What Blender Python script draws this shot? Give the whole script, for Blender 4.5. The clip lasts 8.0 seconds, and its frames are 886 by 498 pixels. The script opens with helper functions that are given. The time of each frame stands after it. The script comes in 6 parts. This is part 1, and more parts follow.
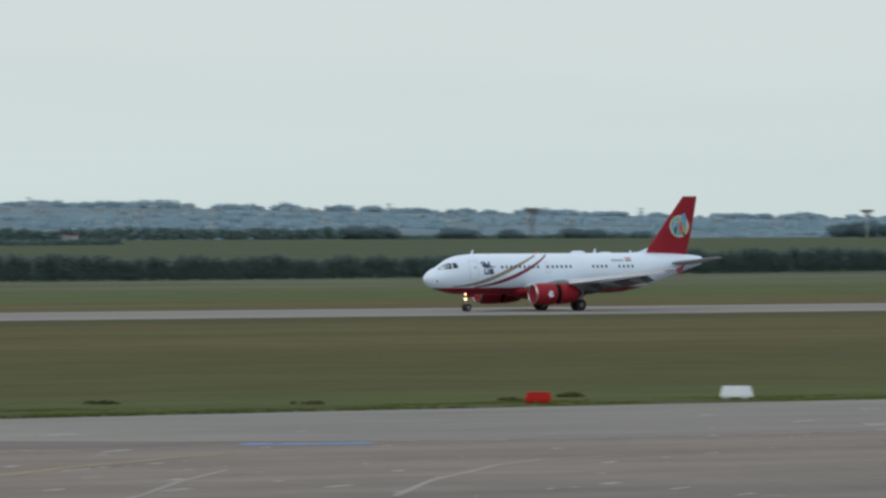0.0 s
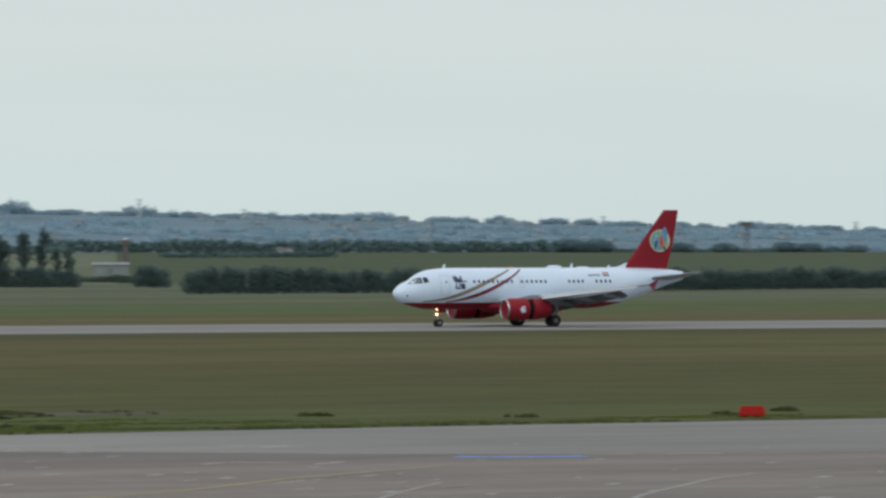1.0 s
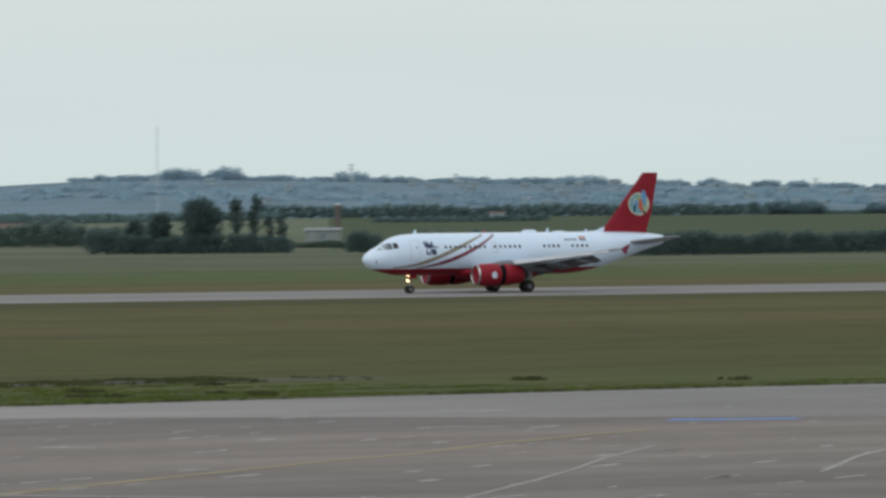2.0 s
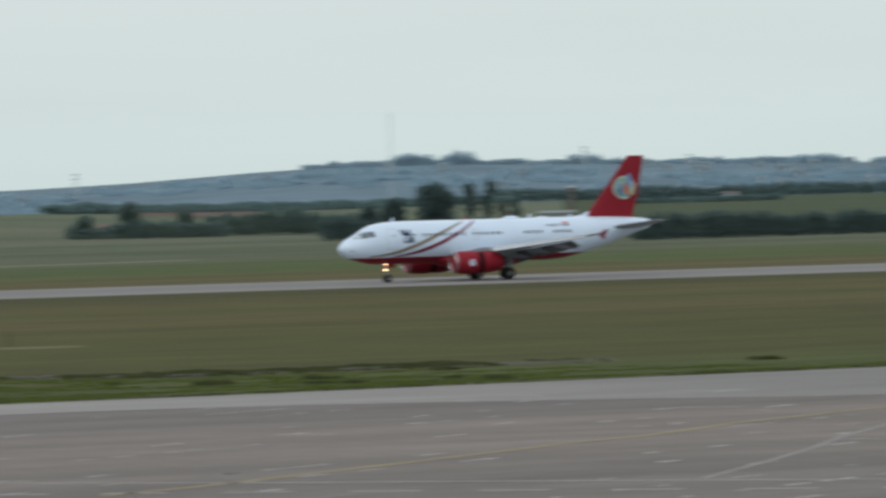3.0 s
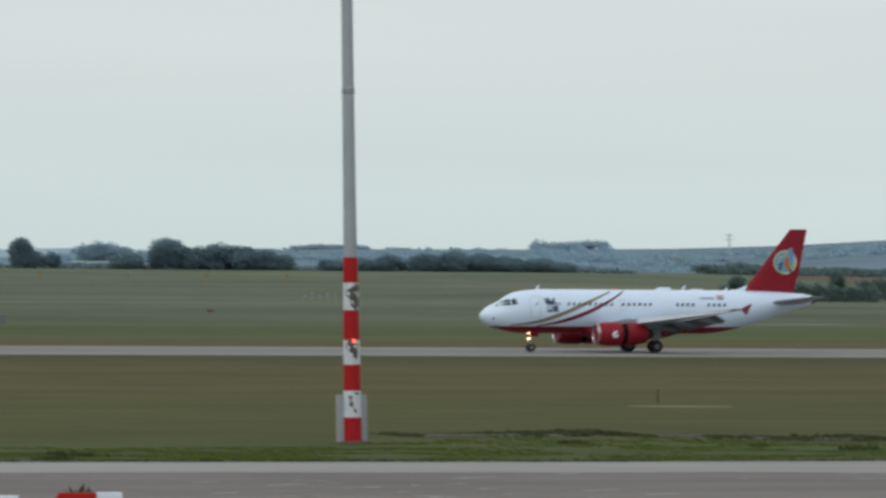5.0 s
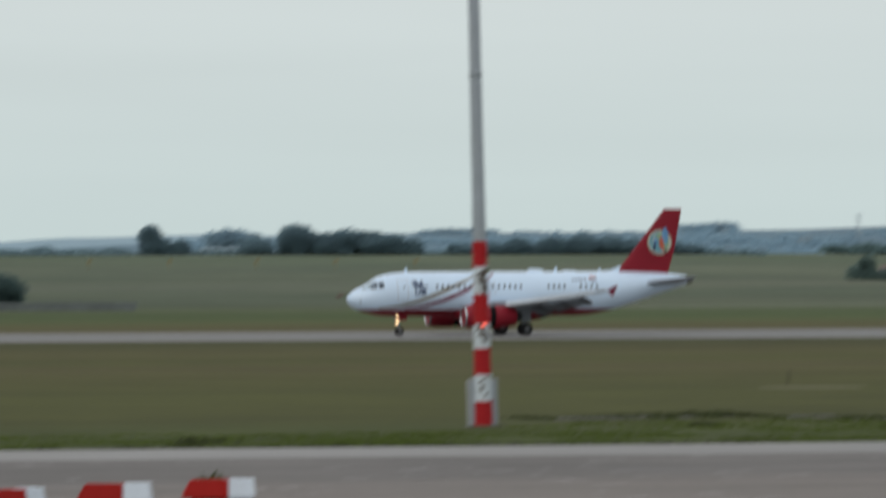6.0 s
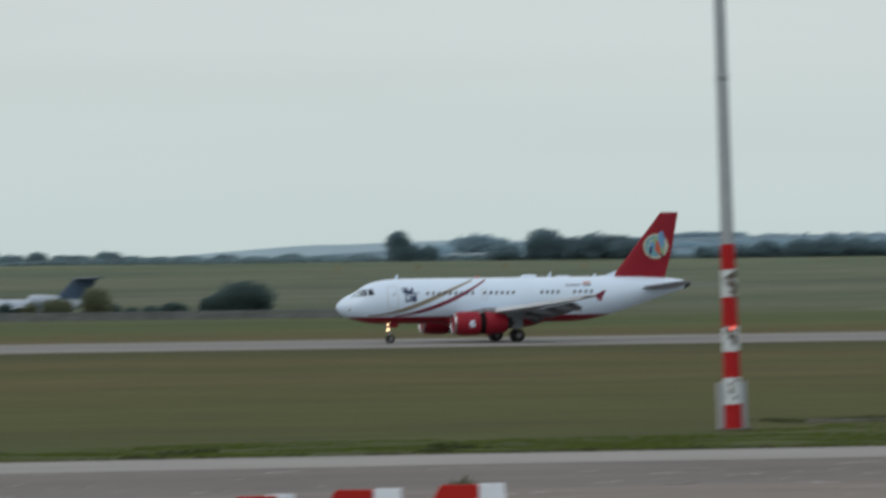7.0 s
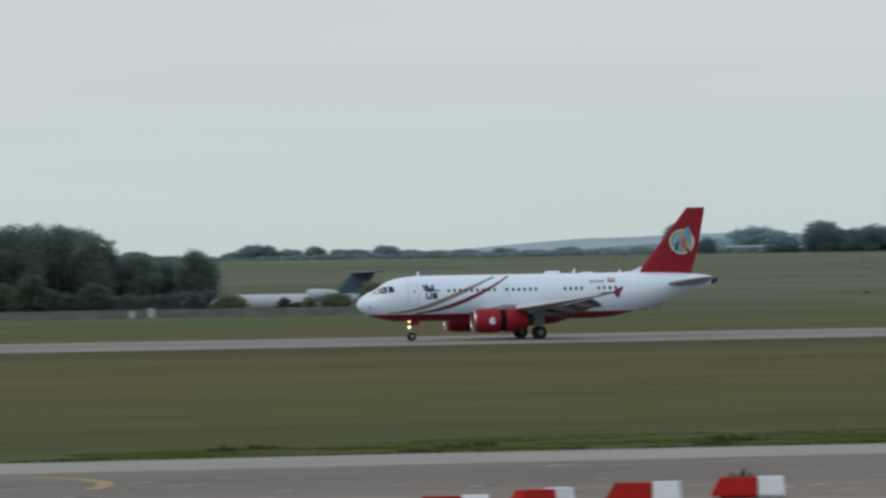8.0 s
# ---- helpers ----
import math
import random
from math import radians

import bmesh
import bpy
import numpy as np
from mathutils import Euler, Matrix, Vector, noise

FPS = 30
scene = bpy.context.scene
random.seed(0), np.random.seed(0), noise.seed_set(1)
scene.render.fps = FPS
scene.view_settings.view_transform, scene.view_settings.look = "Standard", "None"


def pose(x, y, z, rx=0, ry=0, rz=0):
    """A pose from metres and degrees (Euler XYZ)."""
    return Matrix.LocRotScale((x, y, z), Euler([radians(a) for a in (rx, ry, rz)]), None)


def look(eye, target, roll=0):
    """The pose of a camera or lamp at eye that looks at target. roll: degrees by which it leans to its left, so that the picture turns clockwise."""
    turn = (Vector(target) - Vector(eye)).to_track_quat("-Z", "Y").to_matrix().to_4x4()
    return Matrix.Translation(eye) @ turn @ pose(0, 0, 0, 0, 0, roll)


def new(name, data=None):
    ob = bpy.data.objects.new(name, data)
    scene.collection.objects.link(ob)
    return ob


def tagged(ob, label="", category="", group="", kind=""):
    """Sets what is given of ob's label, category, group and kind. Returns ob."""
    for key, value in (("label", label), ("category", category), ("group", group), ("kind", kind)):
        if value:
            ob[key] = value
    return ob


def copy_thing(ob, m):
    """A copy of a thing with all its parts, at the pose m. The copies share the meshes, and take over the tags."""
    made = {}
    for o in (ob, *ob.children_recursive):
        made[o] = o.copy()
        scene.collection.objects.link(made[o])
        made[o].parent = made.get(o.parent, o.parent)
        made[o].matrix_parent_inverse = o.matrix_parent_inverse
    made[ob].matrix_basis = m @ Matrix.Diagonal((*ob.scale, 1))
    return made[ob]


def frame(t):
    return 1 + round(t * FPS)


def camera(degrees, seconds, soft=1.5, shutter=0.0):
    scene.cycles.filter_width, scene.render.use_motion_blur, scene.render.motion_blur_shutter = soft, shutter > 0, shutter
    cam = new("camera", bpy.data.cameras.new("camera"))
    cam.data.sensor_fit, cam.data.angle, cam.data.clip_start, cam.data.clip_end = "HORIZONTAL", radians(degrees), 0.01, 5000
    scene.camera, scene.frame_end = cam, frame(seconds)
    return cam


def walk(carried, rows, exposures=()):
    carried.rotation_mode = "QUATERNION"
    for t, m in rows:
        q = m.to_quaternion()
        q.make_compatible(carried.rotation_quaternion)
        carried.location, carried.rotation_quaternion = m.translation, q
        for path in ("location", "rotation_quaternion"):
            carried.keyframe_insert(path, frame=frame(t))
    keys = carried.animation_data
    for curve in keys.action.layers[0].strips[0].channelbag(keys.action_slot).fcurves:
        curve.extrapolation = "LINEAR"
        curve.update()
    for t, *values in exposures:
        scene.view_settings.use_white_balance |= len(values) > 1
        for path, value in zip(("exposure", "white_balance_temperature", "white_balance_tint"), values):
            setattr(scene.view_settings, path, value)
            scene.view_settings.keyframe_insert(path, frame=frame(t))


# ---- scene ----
EYE_H = 8.26


def aim(yaw, pitch, roll):
    """The camera stands still at a terminal window: yaw east of north, pitch up, roll, in degrees."""
    return pose(0, 0, EYE_H, 90 + pitch, 0, -yaw) @ pose(0, 0, 0, 0, 0, roll)


cam = camera(7.7236, 8.0, soft=2.7, shutter=0.6)
walk(cam, [
    (0, aim(29.470, -0.156, -0.25)), (0.1, aim(29.280, -0.153, -0.24)), (0.2, aim(29.107, -0.186, -0.23)), (0.3, aim(28.910, -0.212, -0.22)),
    (0.4, aim(28.716, -0.224, -0.22)), (0.5, aim(28.525, -0.223, -0.21)), (0.6, aim(28.337, -0.200, -0.18)), (0.7, aim(28.146, -0.113, -0.14)),
    (0.8, aim(27.973, -0.061, -0.11)), (0.9, aim(27.785, -0.056, -0.08)), (1, aim(27.600, -0.037, -0.05)), (1.1, aim(27.445, -0.045, -0.04)),
    (1.2, aim(27.284, 0.023, -0.04)), (1.3, aim(27.089, 0.056, -0.03)), (1.4, aim(26.908, 0.055, -0.03)), (1.5, aim(26.741, 0.067, -0.02)),
    (1.6, aim(26.540, -0.047, -0.12)), (1.7, aim(26.318, -0.144, -0.21)), (2.8, aim(24.473, -0.531, -1.27)), (2.9, aim(24.204, -0.471, -1.37)),
    (3, aim(23.696, -0.462, -1.47)), (3.1, aim(23.344, -0.444, -1.45)), (3.2, aim(23.108, -0.425, -1.43)), (3.3, aim(22.826, -0.421, -1.41)),
    (3.4, aim(22.474, -0.422, -1.39)), (3.5, aim(21.952, -0.380, -1.36)), (3.6, aim(21.665, -0.411, -1.17)), (3.7, aim(21.280, -0.421, -0.98)),
    (3.8, aim(21.319, -0.175, -0.79)), (3.9, aim(21.415, -0.230, -0.60)), (4, aim(21.260, -0.237, -0.41)), (4.1, aim(21.092, -0.182, -0.24)),
    (4.2, aim(20.718, -0.149, -0.07)), (4.3, aim(20.103, -0.262, 0.09)), (4.4, aim(19.196, -0.464, 0.26)), (4.5, aim(18.841, -0.466, 0.42)),
    (4.6, aim(18.593, -0.428, 0.41)), (4.7, aim(18.410, -0.155, 0.41)), (5.8, aim(17.211, 0.235, 0.07)), (5.9, aim(17.075, 0.201, -0.02)),
    (6, aim(16.886, -0.020, -0.11)), (6.1, aim(16.557, -0.206, -0.21)), (6.2, aim(16.209, -0.320, -0.30)), (6.3, aim(16.072, -0.312, -0.40)),
    (6.4, aim(15.883, -0.131, -0.50)), (6.5, aim(15.747, -0.058, -0.60)), (6.6, aim(15.573, -0.056, -0.61)), (6.7, aim(15.435, -0.018, -0.63)),
    (6.8, aim(15.260, 0.059, -0.64)), (6.9, aim(15.058, 0.077, -0.65)), (7, aim(14.721, 0.035, -0.67)), (7.1, aim(14.390, -0.208, -0.63)),
    (7.2, aim(13.896, -0.348, -0.60)), (7.3, aim(13.688, -0.344, -0.56)), (7.4, aim(13.491, -0.296, -0.53)), (7.5, aim(13.311, -0.247, -0.49)),
    (7.6, aim(13.096, -0.189, -0.58)), (7.7, aim(12.909, -0.112, -0.67)), (7.8, aim(12.723, -0.012, -0.76)), (7.9, aim(12.502, 0.004, -0.85)),
    (8, aim(12.296, 0.007, -0.93)),
], exposures=[(0, 0.0), (3.5, 0.04), (4.5, 0.03), (6.0, -0.06), (7.0, -0.1), (8, -0.14)])

# ---- world and sun ----
world = bpy.data.worlds.new("overcast")
scene.world = world
world.use_nodes = True
wn, wl = world.node_tree.nodes, world.node_tree.links
wn.clear()
sky = wn.new("ShaderNodeTexSky")
sky.sky_type, sky.sun_disc = "NISHITA", False
sky.sun_elevation, sky.sun_rotation = radians(38), radians(235)
sky.air_density, sky.dust_density, sky.ozone_density = 1.0, 4.0, 1.0
coords = wn.new("ShaderNodeTexCoord")
split = wn.new("ShaderNodeSeparateXYZ")
wl.new(coords.outputs["Generated"], split.inputs[0])
layer = wn.new("ShaderNodeValToRGB")          # cloud layer: pale at the horizon, brighter overhead
layer.color_ramp.elements[0].position, layer.color_ramp.elements[0].color = 0.0, (0.60, 0.705, 0.70, 1)
layer.color_ramp.elements[1].position, layer.color_ramp.elements[1].color = 1.0, (0.74, 0.77, 0.80, 1)
mid = layer.color_ramp.elements.new(0.045)
mid.color = (0.66, 0.72, 0.72, 1)
high = layer.color_ramp.elements.new(0.35)
high.color = (0.72, 0.76, 0.78, 1)
wl.new(split.outputs["Z"], layer.inputs[0])
stretch = wn.new("ShaderNodeMapping")
stretch.inputs["Scale"].default_value = (5, 5, 60)
wl.new(coords.outputs["Generated"], stretch.inputs[0])
wisps = wn.new("ShaderNodeTexNoise")
wisps.inputs["Scale"].default_value, wisps.inputs["Detail"].default_value = 1.0, 3
wl.new(stretch.outputs[0], wisps.inputs["Vector"])
wisp_range = wn.new("ShaderNodeMapRange")
wisp_range.inputs["To Min"].default_value, wisp_range.inputs["To Max"].default_value = 0.93, 1.07
wl.new(wisps.outputs["Fac"], wisp_range.inputs["Value"])
clouds = wn.new("ShaderNodeVectorMath")
clouds.operation = "SCALE"
wl.new(layer.outputs[0], clouds.inputs[0])
wl.new(wisp_range.outputs[0], clouds.inputs["Scale"])
bg_cloud, bg_sky, both, w_out = wn.new("ShaderNodeBackground"), wn.new("ShaderNodeBackground"), wn.new("ShaderNodeAddShader"), wn.new("ShaderNodeOutputWorld")
bg_cloud.inputs["Strength"].default_value = 0.98
bg_sky.inputs["Strength"].default_value = 0.008
wl.new(clouds.outputs[0], bg_cloud.inputs["Color"])
wl.new(sky.outputs[0], bg_sky.inputs["Color"])
wl.new(bg_cloud.outputs[0], both.inputs[0])
wl.new(bg_sky.outputs[0], both.inputs[1])
wl.new(both.outputs[0], w_out.inputs["Surface"])

sun = new("sun", bpy.data.lights.new("sun", "SUN"))
sun.data.energy, sun.data.angle, sun.data.color = 0.5, radians(25), (1.0, 0.96, 0.9)
sun.matrix_world = look((-110, -80, 120), (0, 0, 0))


# ---- materials ----
def nodes_of(name):
    m = bpy.data.materials.new(name)
    m.use_nodes = True
    return m, m.node_tree.nodes, m.node_tree.links, m.node_tree.nodes["Principled BSDF"]


def surface(name, color, rough=0.6, metal=0.0, vary=0.15, scale=1.0, bump=0.0, grain=8.0, space="Object", per="", gloss=0.5, coat=0.0, thin=0.0):
    """Colour varied at two scales, with fine relief. per: 'object' or 'island' varies each piece."""
    m, n, l, b = nodes_of(name)
    tc = n.new("ShaderNodeTexCoord")
    big, small = n.new("ShaderNodeTexNoise"), n.new("ShaderNodeTexNoise")
    big.inputs["Scale"].default_value, small.inputs["Scale"].default_value = scale, scale * grain
    big.inputs["Detail"].default_value, small.inputs["Detail"].default_value = 4, 6
    l.new(tc.outputs[space], big.inputs["Vector"])
    l.new(tc.outputs[space], small.inputs["Vector"])
    add = n.new("ShaderNodeMath")
    l.new(big.outputs["Fac"], add.inputs[0])
    l.new(small.outputs["Fac"], add.inputs[1])
    rng_ = n.new("ShaderNodeMapRange")
    rng_.inputs["From Min"].default_value, rng_.inputs["From Max"].default_value = 0.6, 1.4
    rng_.inputs["To Min"].default_value, rng_.inputs["To Max"].default_value = 1 - vary, 1 + vary
    l.new(add.outputs[0], rng_.inputs["Value"])
    fac = rng_.outputs[0]
    if per:
        src = n.new("ShaderNodeObjectInfo" if per == "object" else "ShaderNodeNewGeometry")
        r2 = n.new("ShaderNodeMapRange")
        r2.inputs["To Min"].default_value, r2.inputs["To Max"].default_value = 0.88, 1.12
        l.new(src.outputs["Random" if per == "object" else "Random Per Island"], r2.inputs["Value"])
        mul = n.new("ShaderNodeMath")
        mul.operation = "MULTIPLY"
        l.new(fac, mul.inputs[0])
        l.new(r2.outputs[0], mul.inputs[1])
        fac = mul.outputs[0]
    tint = n.new("ShaderNodeVectorMath")
    tint.operation = "SCALE"
    tint.inputs[0].default_value = color
    l.new(fac, tint.inputs["Scale"])
    l.new(tint.outputs[0], b.inputs["Base Color"])
    b.inputs["Roughness"].default_value, b.inputs["Metallic"].default_value = rough, metal
    b.inputs["Specular IOR Level"].default_value = gloss
    b.inputs["Coat Weight"].default_value = coat
    if bump:
        bp = n.new("ShaderNodeBump")
        bp.inputs["Strength"].default_value, bp.inputs["Distance"].default_value = bump, 0.05
        l.new(small.outputs["Fac"], bp.inputs["Height"])
        l.new(bp.outputs[0], b.inputs["Normal"])
    if thin:  # leaves let light through
        tr, mix = n.new("ShaderNodeBsdfTranslucent"), n.new("ShaderNodeMixShader")
        l.new(tint.outputs[0], tr.inputs["Color"])
        mix.inputs[0].default_value = thin
        l.new(b.outputs[0], mix.inputs[1])
        l.new(tr.outputs[0], mix.inputs[2])
        l.new(mix.outputs[0], n["Material Output"].inputs["Surface"])
    return m


def lamp_material(name, color, strength):
    m, n, l, b = nodes_of(name)
    b.inputs["Base Color"].default_value = (*color, 1)
    b.inputs["Emission Color"].default_value = (*color, 1)
    b.inputs["Emission Strength"].default_value = strength
    return m


def streaked(name, stops, lo, hi, slope, sx, sy, vary=0.34, rough=0.95, bump=0.6, fine=1.5, worn=None, plots=None):
    """Ground whose colour changes in belts along the runway; stops: (metres north of the belt line, colour)."""
    m, n, l, b = nodes_of(name)
    geo = n.new("ShaderNodeNewGeometry")
    xyz = n.new("ShaderNodeSeparateXYZ")
    l.new(geo.outputs["Position"], xyz.inputs[0])
    lean = n.new("ShaderNodeMath")
    lean.operation, lean.inputs[1].default_value = "MULTIPLY", -slope
    l.new(xyz.outputs["X"], lean.inputs[0])
    s = n.new("ShaderNodeMath")
    l.new(xyz.outputs["Y"], s.inputs[0])
    l.new(lean.outputs[0], s.inputs[1])
    mp = n.new("ShaderNodeMapping")
    mp.inputs["Scale"].default_value = (sx, sy, 0.02)
    l.new(geo.outputs["Position"], mp.inputs[0])
    wob = n.new("ShaderNodeTexNoise")
    wob.inputs["Scale"].default_value, wob.inputs["Detail"].default_value, wob.inputs["Roughness"].default_value = 1.0, 5, 0.6
    l.new(mp.outputs[0], wob.inputs["Vector"])
    shift = n.new("ShaderNodeMath")
    shift.operation, shift.inputs[1].default_value, shift.inputs[2].default_value = "MULTIPLY_ADD", 26.0, -13.0
    l.new(wob.outputs["Fac"], shift.inputs[0])
    s2 = n.new("ShaderNodeMath")
    l.new(s.outputs[0], s2.inputs[0])
    l.new(shift.outputs[0], s2.inputs[1])
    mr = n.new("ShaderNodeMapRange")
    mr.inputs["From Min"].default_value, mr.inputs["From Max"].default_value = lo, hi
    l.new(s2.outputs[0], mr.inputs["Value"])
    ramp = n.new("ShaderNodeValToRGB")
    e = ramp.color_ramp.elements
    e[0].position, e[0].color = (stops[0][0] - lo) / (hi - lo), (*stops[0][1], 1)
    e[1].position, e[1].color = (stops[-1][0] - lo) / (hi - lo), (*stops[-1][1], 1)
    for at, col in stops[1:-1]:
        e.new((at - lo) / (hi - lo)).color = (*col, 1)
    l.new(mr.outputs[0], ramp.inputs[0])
    tuft = n.new("ShaderNodeTexNoise")
    tuft.inputs["Scale"].default_value, tuft.inputs["Detail"].default_value = fine, 6
    l.new(geo.outputs["Position"], tuft.inputs["Vector"])
    streak = n.new("ShaderNodeTexNoise")
    streak.inputs["Scale"].default_value, streak.inputs["Detail"].default_value = 0.9, 5
    l.new(mp.outputs[0], streak.inputs["Vector"])
    patch = n.new("ShaderNodeTexNoise")
    patch.inputs["Scale"].default_value, patch.inputs["Detail"].default_value = 1.0, 5
    long_ = n.new("ShaderNodeMapping")
    long_.inputs["Scale"].default_value = (0.1, 0.2, 0.1)
    l.new(geo.outputs["Position"], long_.inputs[0])
    l.new(long_.outputs[0], patch.inputs["Vector"])
    half = n.new("ShaderNodeMath")
    half.operation, half.inputs[1].default_value = "MULTIPLY_ADD", 0.5
    l.new(tuft.outputs["Fac"], half.inputs[0])
    l.new(patch.outputs["Fac"], half.inputs[2])
    add = n.new("ShaderNodeMath")
    l.new(half.outputs[0], add.inputs[0])
    l.new(streak.outputs["Fac"], add.inputs[1])
    rng_ = n.new("ShaderNodeMapRange")
    rng_.inputs["From Min"].default_value, rng_.inputs["From Max"].default_value = 0.85, 1.65
    rng_.inputs["To Min"].default_value, rng_.inputs["To Max"].default_value = 1 - vary, 1 + vary
    l.new(add.outputs[0], rng_.inputs["Value"])
    tint = n.new("ShaderNodeVectorMath")
    tint.operation = "SCALE"
    l.new(ramp.outputs[0], tint.inputs[0])
    l.new(rng_.outputs[0], tint.inputs["Scale"])
    shade = tint.outputs[0]
    if worn:  # (west, east, share): newer in the west, stained darker in the east
        age, stain = n.new("ShaderNodeMapRange"), n.new("ShaderNodeVectorMath")
        age.inputs["From Min"].default_value, age.inputs["From Max"].default_value, age.inputs["To Min"].default_value, age.inputs["To Max"].default_value = worn[0], worn[1], 1.0, worn[2]
        l.new(xyz.outputs["X"], age.inputs["Value"])
        stain.operation = "SCALE"
        l.new(shade, stain.inputs[0])
        l.new(age.outputs[0], stain.inputs["Scale"])
        shade = stain.outputs[0]
    if plots:  # (from, to, share): long plots of greener, darker growth on the far field
        grow, bed, cut, mask, mixed, deep = n.new("ShaderNodeMapRange"), n.new("ShaderNodeMapping"), n.new("ShaderNodeMapRange"), n.new("ShaderNodeMath"), n.new("ShaderNodeMix"), n.new("ShaderNodeVectorMath")
        grow.inputs["From Min"].default_value, grow.inputs["From Max"].default_value = plots[0], plots[1]
        l.new(s.outputs[0], grow.inputs["Value"])
        bed.inputs["Scale"].default_value = (0.011, 0.016, 0.02)
        l.new(geo.outputs["Position"], bed.inputs[0])
        kind_ = n.new("ShaderNodeTexNoise")
        kind_.inputs["Scale"].default_value, kind_.inputs["Detail"].default_value = 1.0, 6
        l.new(bed.outputs[0], kind_.inputs["Vector"])
        cut.inputs["From Min"].default_value, cut.inputs["From Max"].default_value = 0.46, 0.62
        l.new(kind_.outputs["Fac"], cut.inputs["Value"])
        mask.operation = "MULTIPLY"
        l.new(grow.outputs[0], mask.inputs[0])
        l.new(cut.outputs[0], mask.inputs[1])
        deep.operation = "MULTIPLY"
        deep.inputs[1].default_value = plots[2]
        l.new(shade, deep.inputs[0])
        mixed.data_type = "RGBA"
        l.new(mask.outputs[0], mixed.inputs[0])
        l.new(shade, mixed.inputs[6])
        l.new(deep.outputs[0], mixed.inputs[7])
        shade = mixed.outputs[2]
    l.new(shade, b.inputs["Base Color"])
    b.inputs["Roughness"].default_value, b.inputs["Specular IOR Level"].default_value = rough, 0.15
    bp = n.new("ShaderNodeBump")
    bp.inputs["Strength"].default_value, bp.inputs["Distance"].default_value = bump, 0.15
    l.new(tuft.outputs["Fac"], bp.inputs["Height"])
    l.new(bp.outputs[0], b.inputs["Normal"])
    return m


OLIVE, STRAW = (0.0645, 0.067, 0.0168), (0.0876, 0.0756, 0.0307)
# field belts; past 800 m also paled and blued to paint in haze
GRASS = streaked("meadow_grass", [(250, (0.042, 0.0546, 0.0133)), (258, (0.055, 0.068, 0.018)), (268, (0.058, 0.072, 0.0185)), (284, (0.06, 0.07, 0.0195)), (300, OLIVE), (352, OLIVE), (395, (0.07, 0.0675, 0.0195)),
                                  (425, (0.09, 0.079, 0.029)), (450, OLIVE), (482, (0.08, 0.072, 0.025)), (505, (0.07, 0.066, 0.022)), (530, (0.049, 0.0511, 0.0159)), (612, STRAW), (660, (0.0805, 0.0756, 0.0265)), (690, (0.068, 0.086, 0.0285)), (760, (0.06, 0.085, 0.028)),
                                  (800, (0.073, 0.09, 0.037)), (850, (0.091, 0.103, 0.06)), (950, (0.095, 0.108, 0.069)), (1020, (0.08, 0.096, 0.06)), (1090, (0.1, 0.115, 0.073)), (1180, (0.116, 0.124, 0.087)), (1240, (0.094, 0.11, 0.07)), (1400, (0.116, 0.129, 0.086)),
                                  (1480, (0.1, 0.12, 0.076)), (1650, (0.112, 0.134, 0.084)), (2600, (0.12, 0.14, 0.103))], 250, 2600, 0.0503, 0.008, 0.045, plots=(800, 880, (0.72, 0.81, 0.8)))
PASTURE = surface("deep_green_pasture", (0.055, 0.077, 0.042), 0.95, vary=0.22, scale=0.012, grain=9, gloss=0.1)
APRON = streaked("stained_apron_asphalt", [(-400, (0.153, 0.137, 0.126)), (170, (0.153, 0.137, 0.125)), (196, (0.183, 0.16, 0.143)), (212, (0.176, 0.153, 0.138)), (219, (0.141, 0.127, 0.119)),
                                           (242, (0.145, 0.131, 0.123)), (260, (0.167, 0.155, 0.147))], -400, 300, 0.0503, 0.012, 0.11, vary=0.3, rough=0.75, bump=0.25, fine=0.9)
SHOULDER = streaked("pale_edge_concrete", [(200, (0.258, 0.247, 0.236)), (252, (0.276, 0.266, 0.257)), (262, (0.292, 0.284, 0.276))], 180, 300, 0.0503, 0.03, 0.2, vary=0.16, rough=0.8, bump=0.2, worn=(92, 128, 0.7))
RUNWAY = streaked("worn_runway_concrete", [(500, (0.194, 0.189, 0.184)), (565, (0.202, 0.194, 0.189)), (578, (0.173, 0.169, 0.166)), (592, (0.166, 0.162, 0.158)), (612, (0.216, 0.209, 0.202))], 500, 700, 0.0, 0.02, 0.1, vary=0.12, rough=0.7, bump=0.2)
WHITE = surface("white_aircraft_paint", (0.63, 0.765, 0.92), 0.28, vary=0.035, scale=0.6, coat=0.3)
RED = surface("crimson_aircraft_paint", (0.24, 0.012, 0.024), 0.45, vary=0.1, scale=0.8, gloss=0.2)
MAROON = surface("maroon_aircraft_paint", (0.165, 0.012, 0.04), 0.35, vary=0.1, scale=0.8)
GOLD = surface("dull_gold_paint", (0.22, 0.195, 0.145), 0.4, vary=0.1)
NAVY = surface("navy_blue_paint", (0.02, 0.038, 0.1), 0.4, vary=0.15, scale=3)
WING = surface("pale_grey_wing_skin", (0.46, 0.5, 0.54), 0.4, vary=0.12, scale=0.7)
# darker than the wing: shade on the flap undersides, put into the colour
FLAP = surface("shade_grey_flap_paint", (0.12, 0.125, 0.14), 0.5, vary=0.15, scale=0.8)
# paler than the wing: sky light on the leading edge, painted in
SLAT = surface("lit_edge_slat_paint", (0.6, 0.64, 0.68), 0.4, vary=0.1, scale=0.8)
GREY = surface("light_grey_wing_paint", (0.25, 0.275, 0.31), 0.4, vary=0.12, scale=0.7)
DARK = surface("dark_grey_metal", (0.022, 0.022, 0.026), 0.8, vary=0.2)
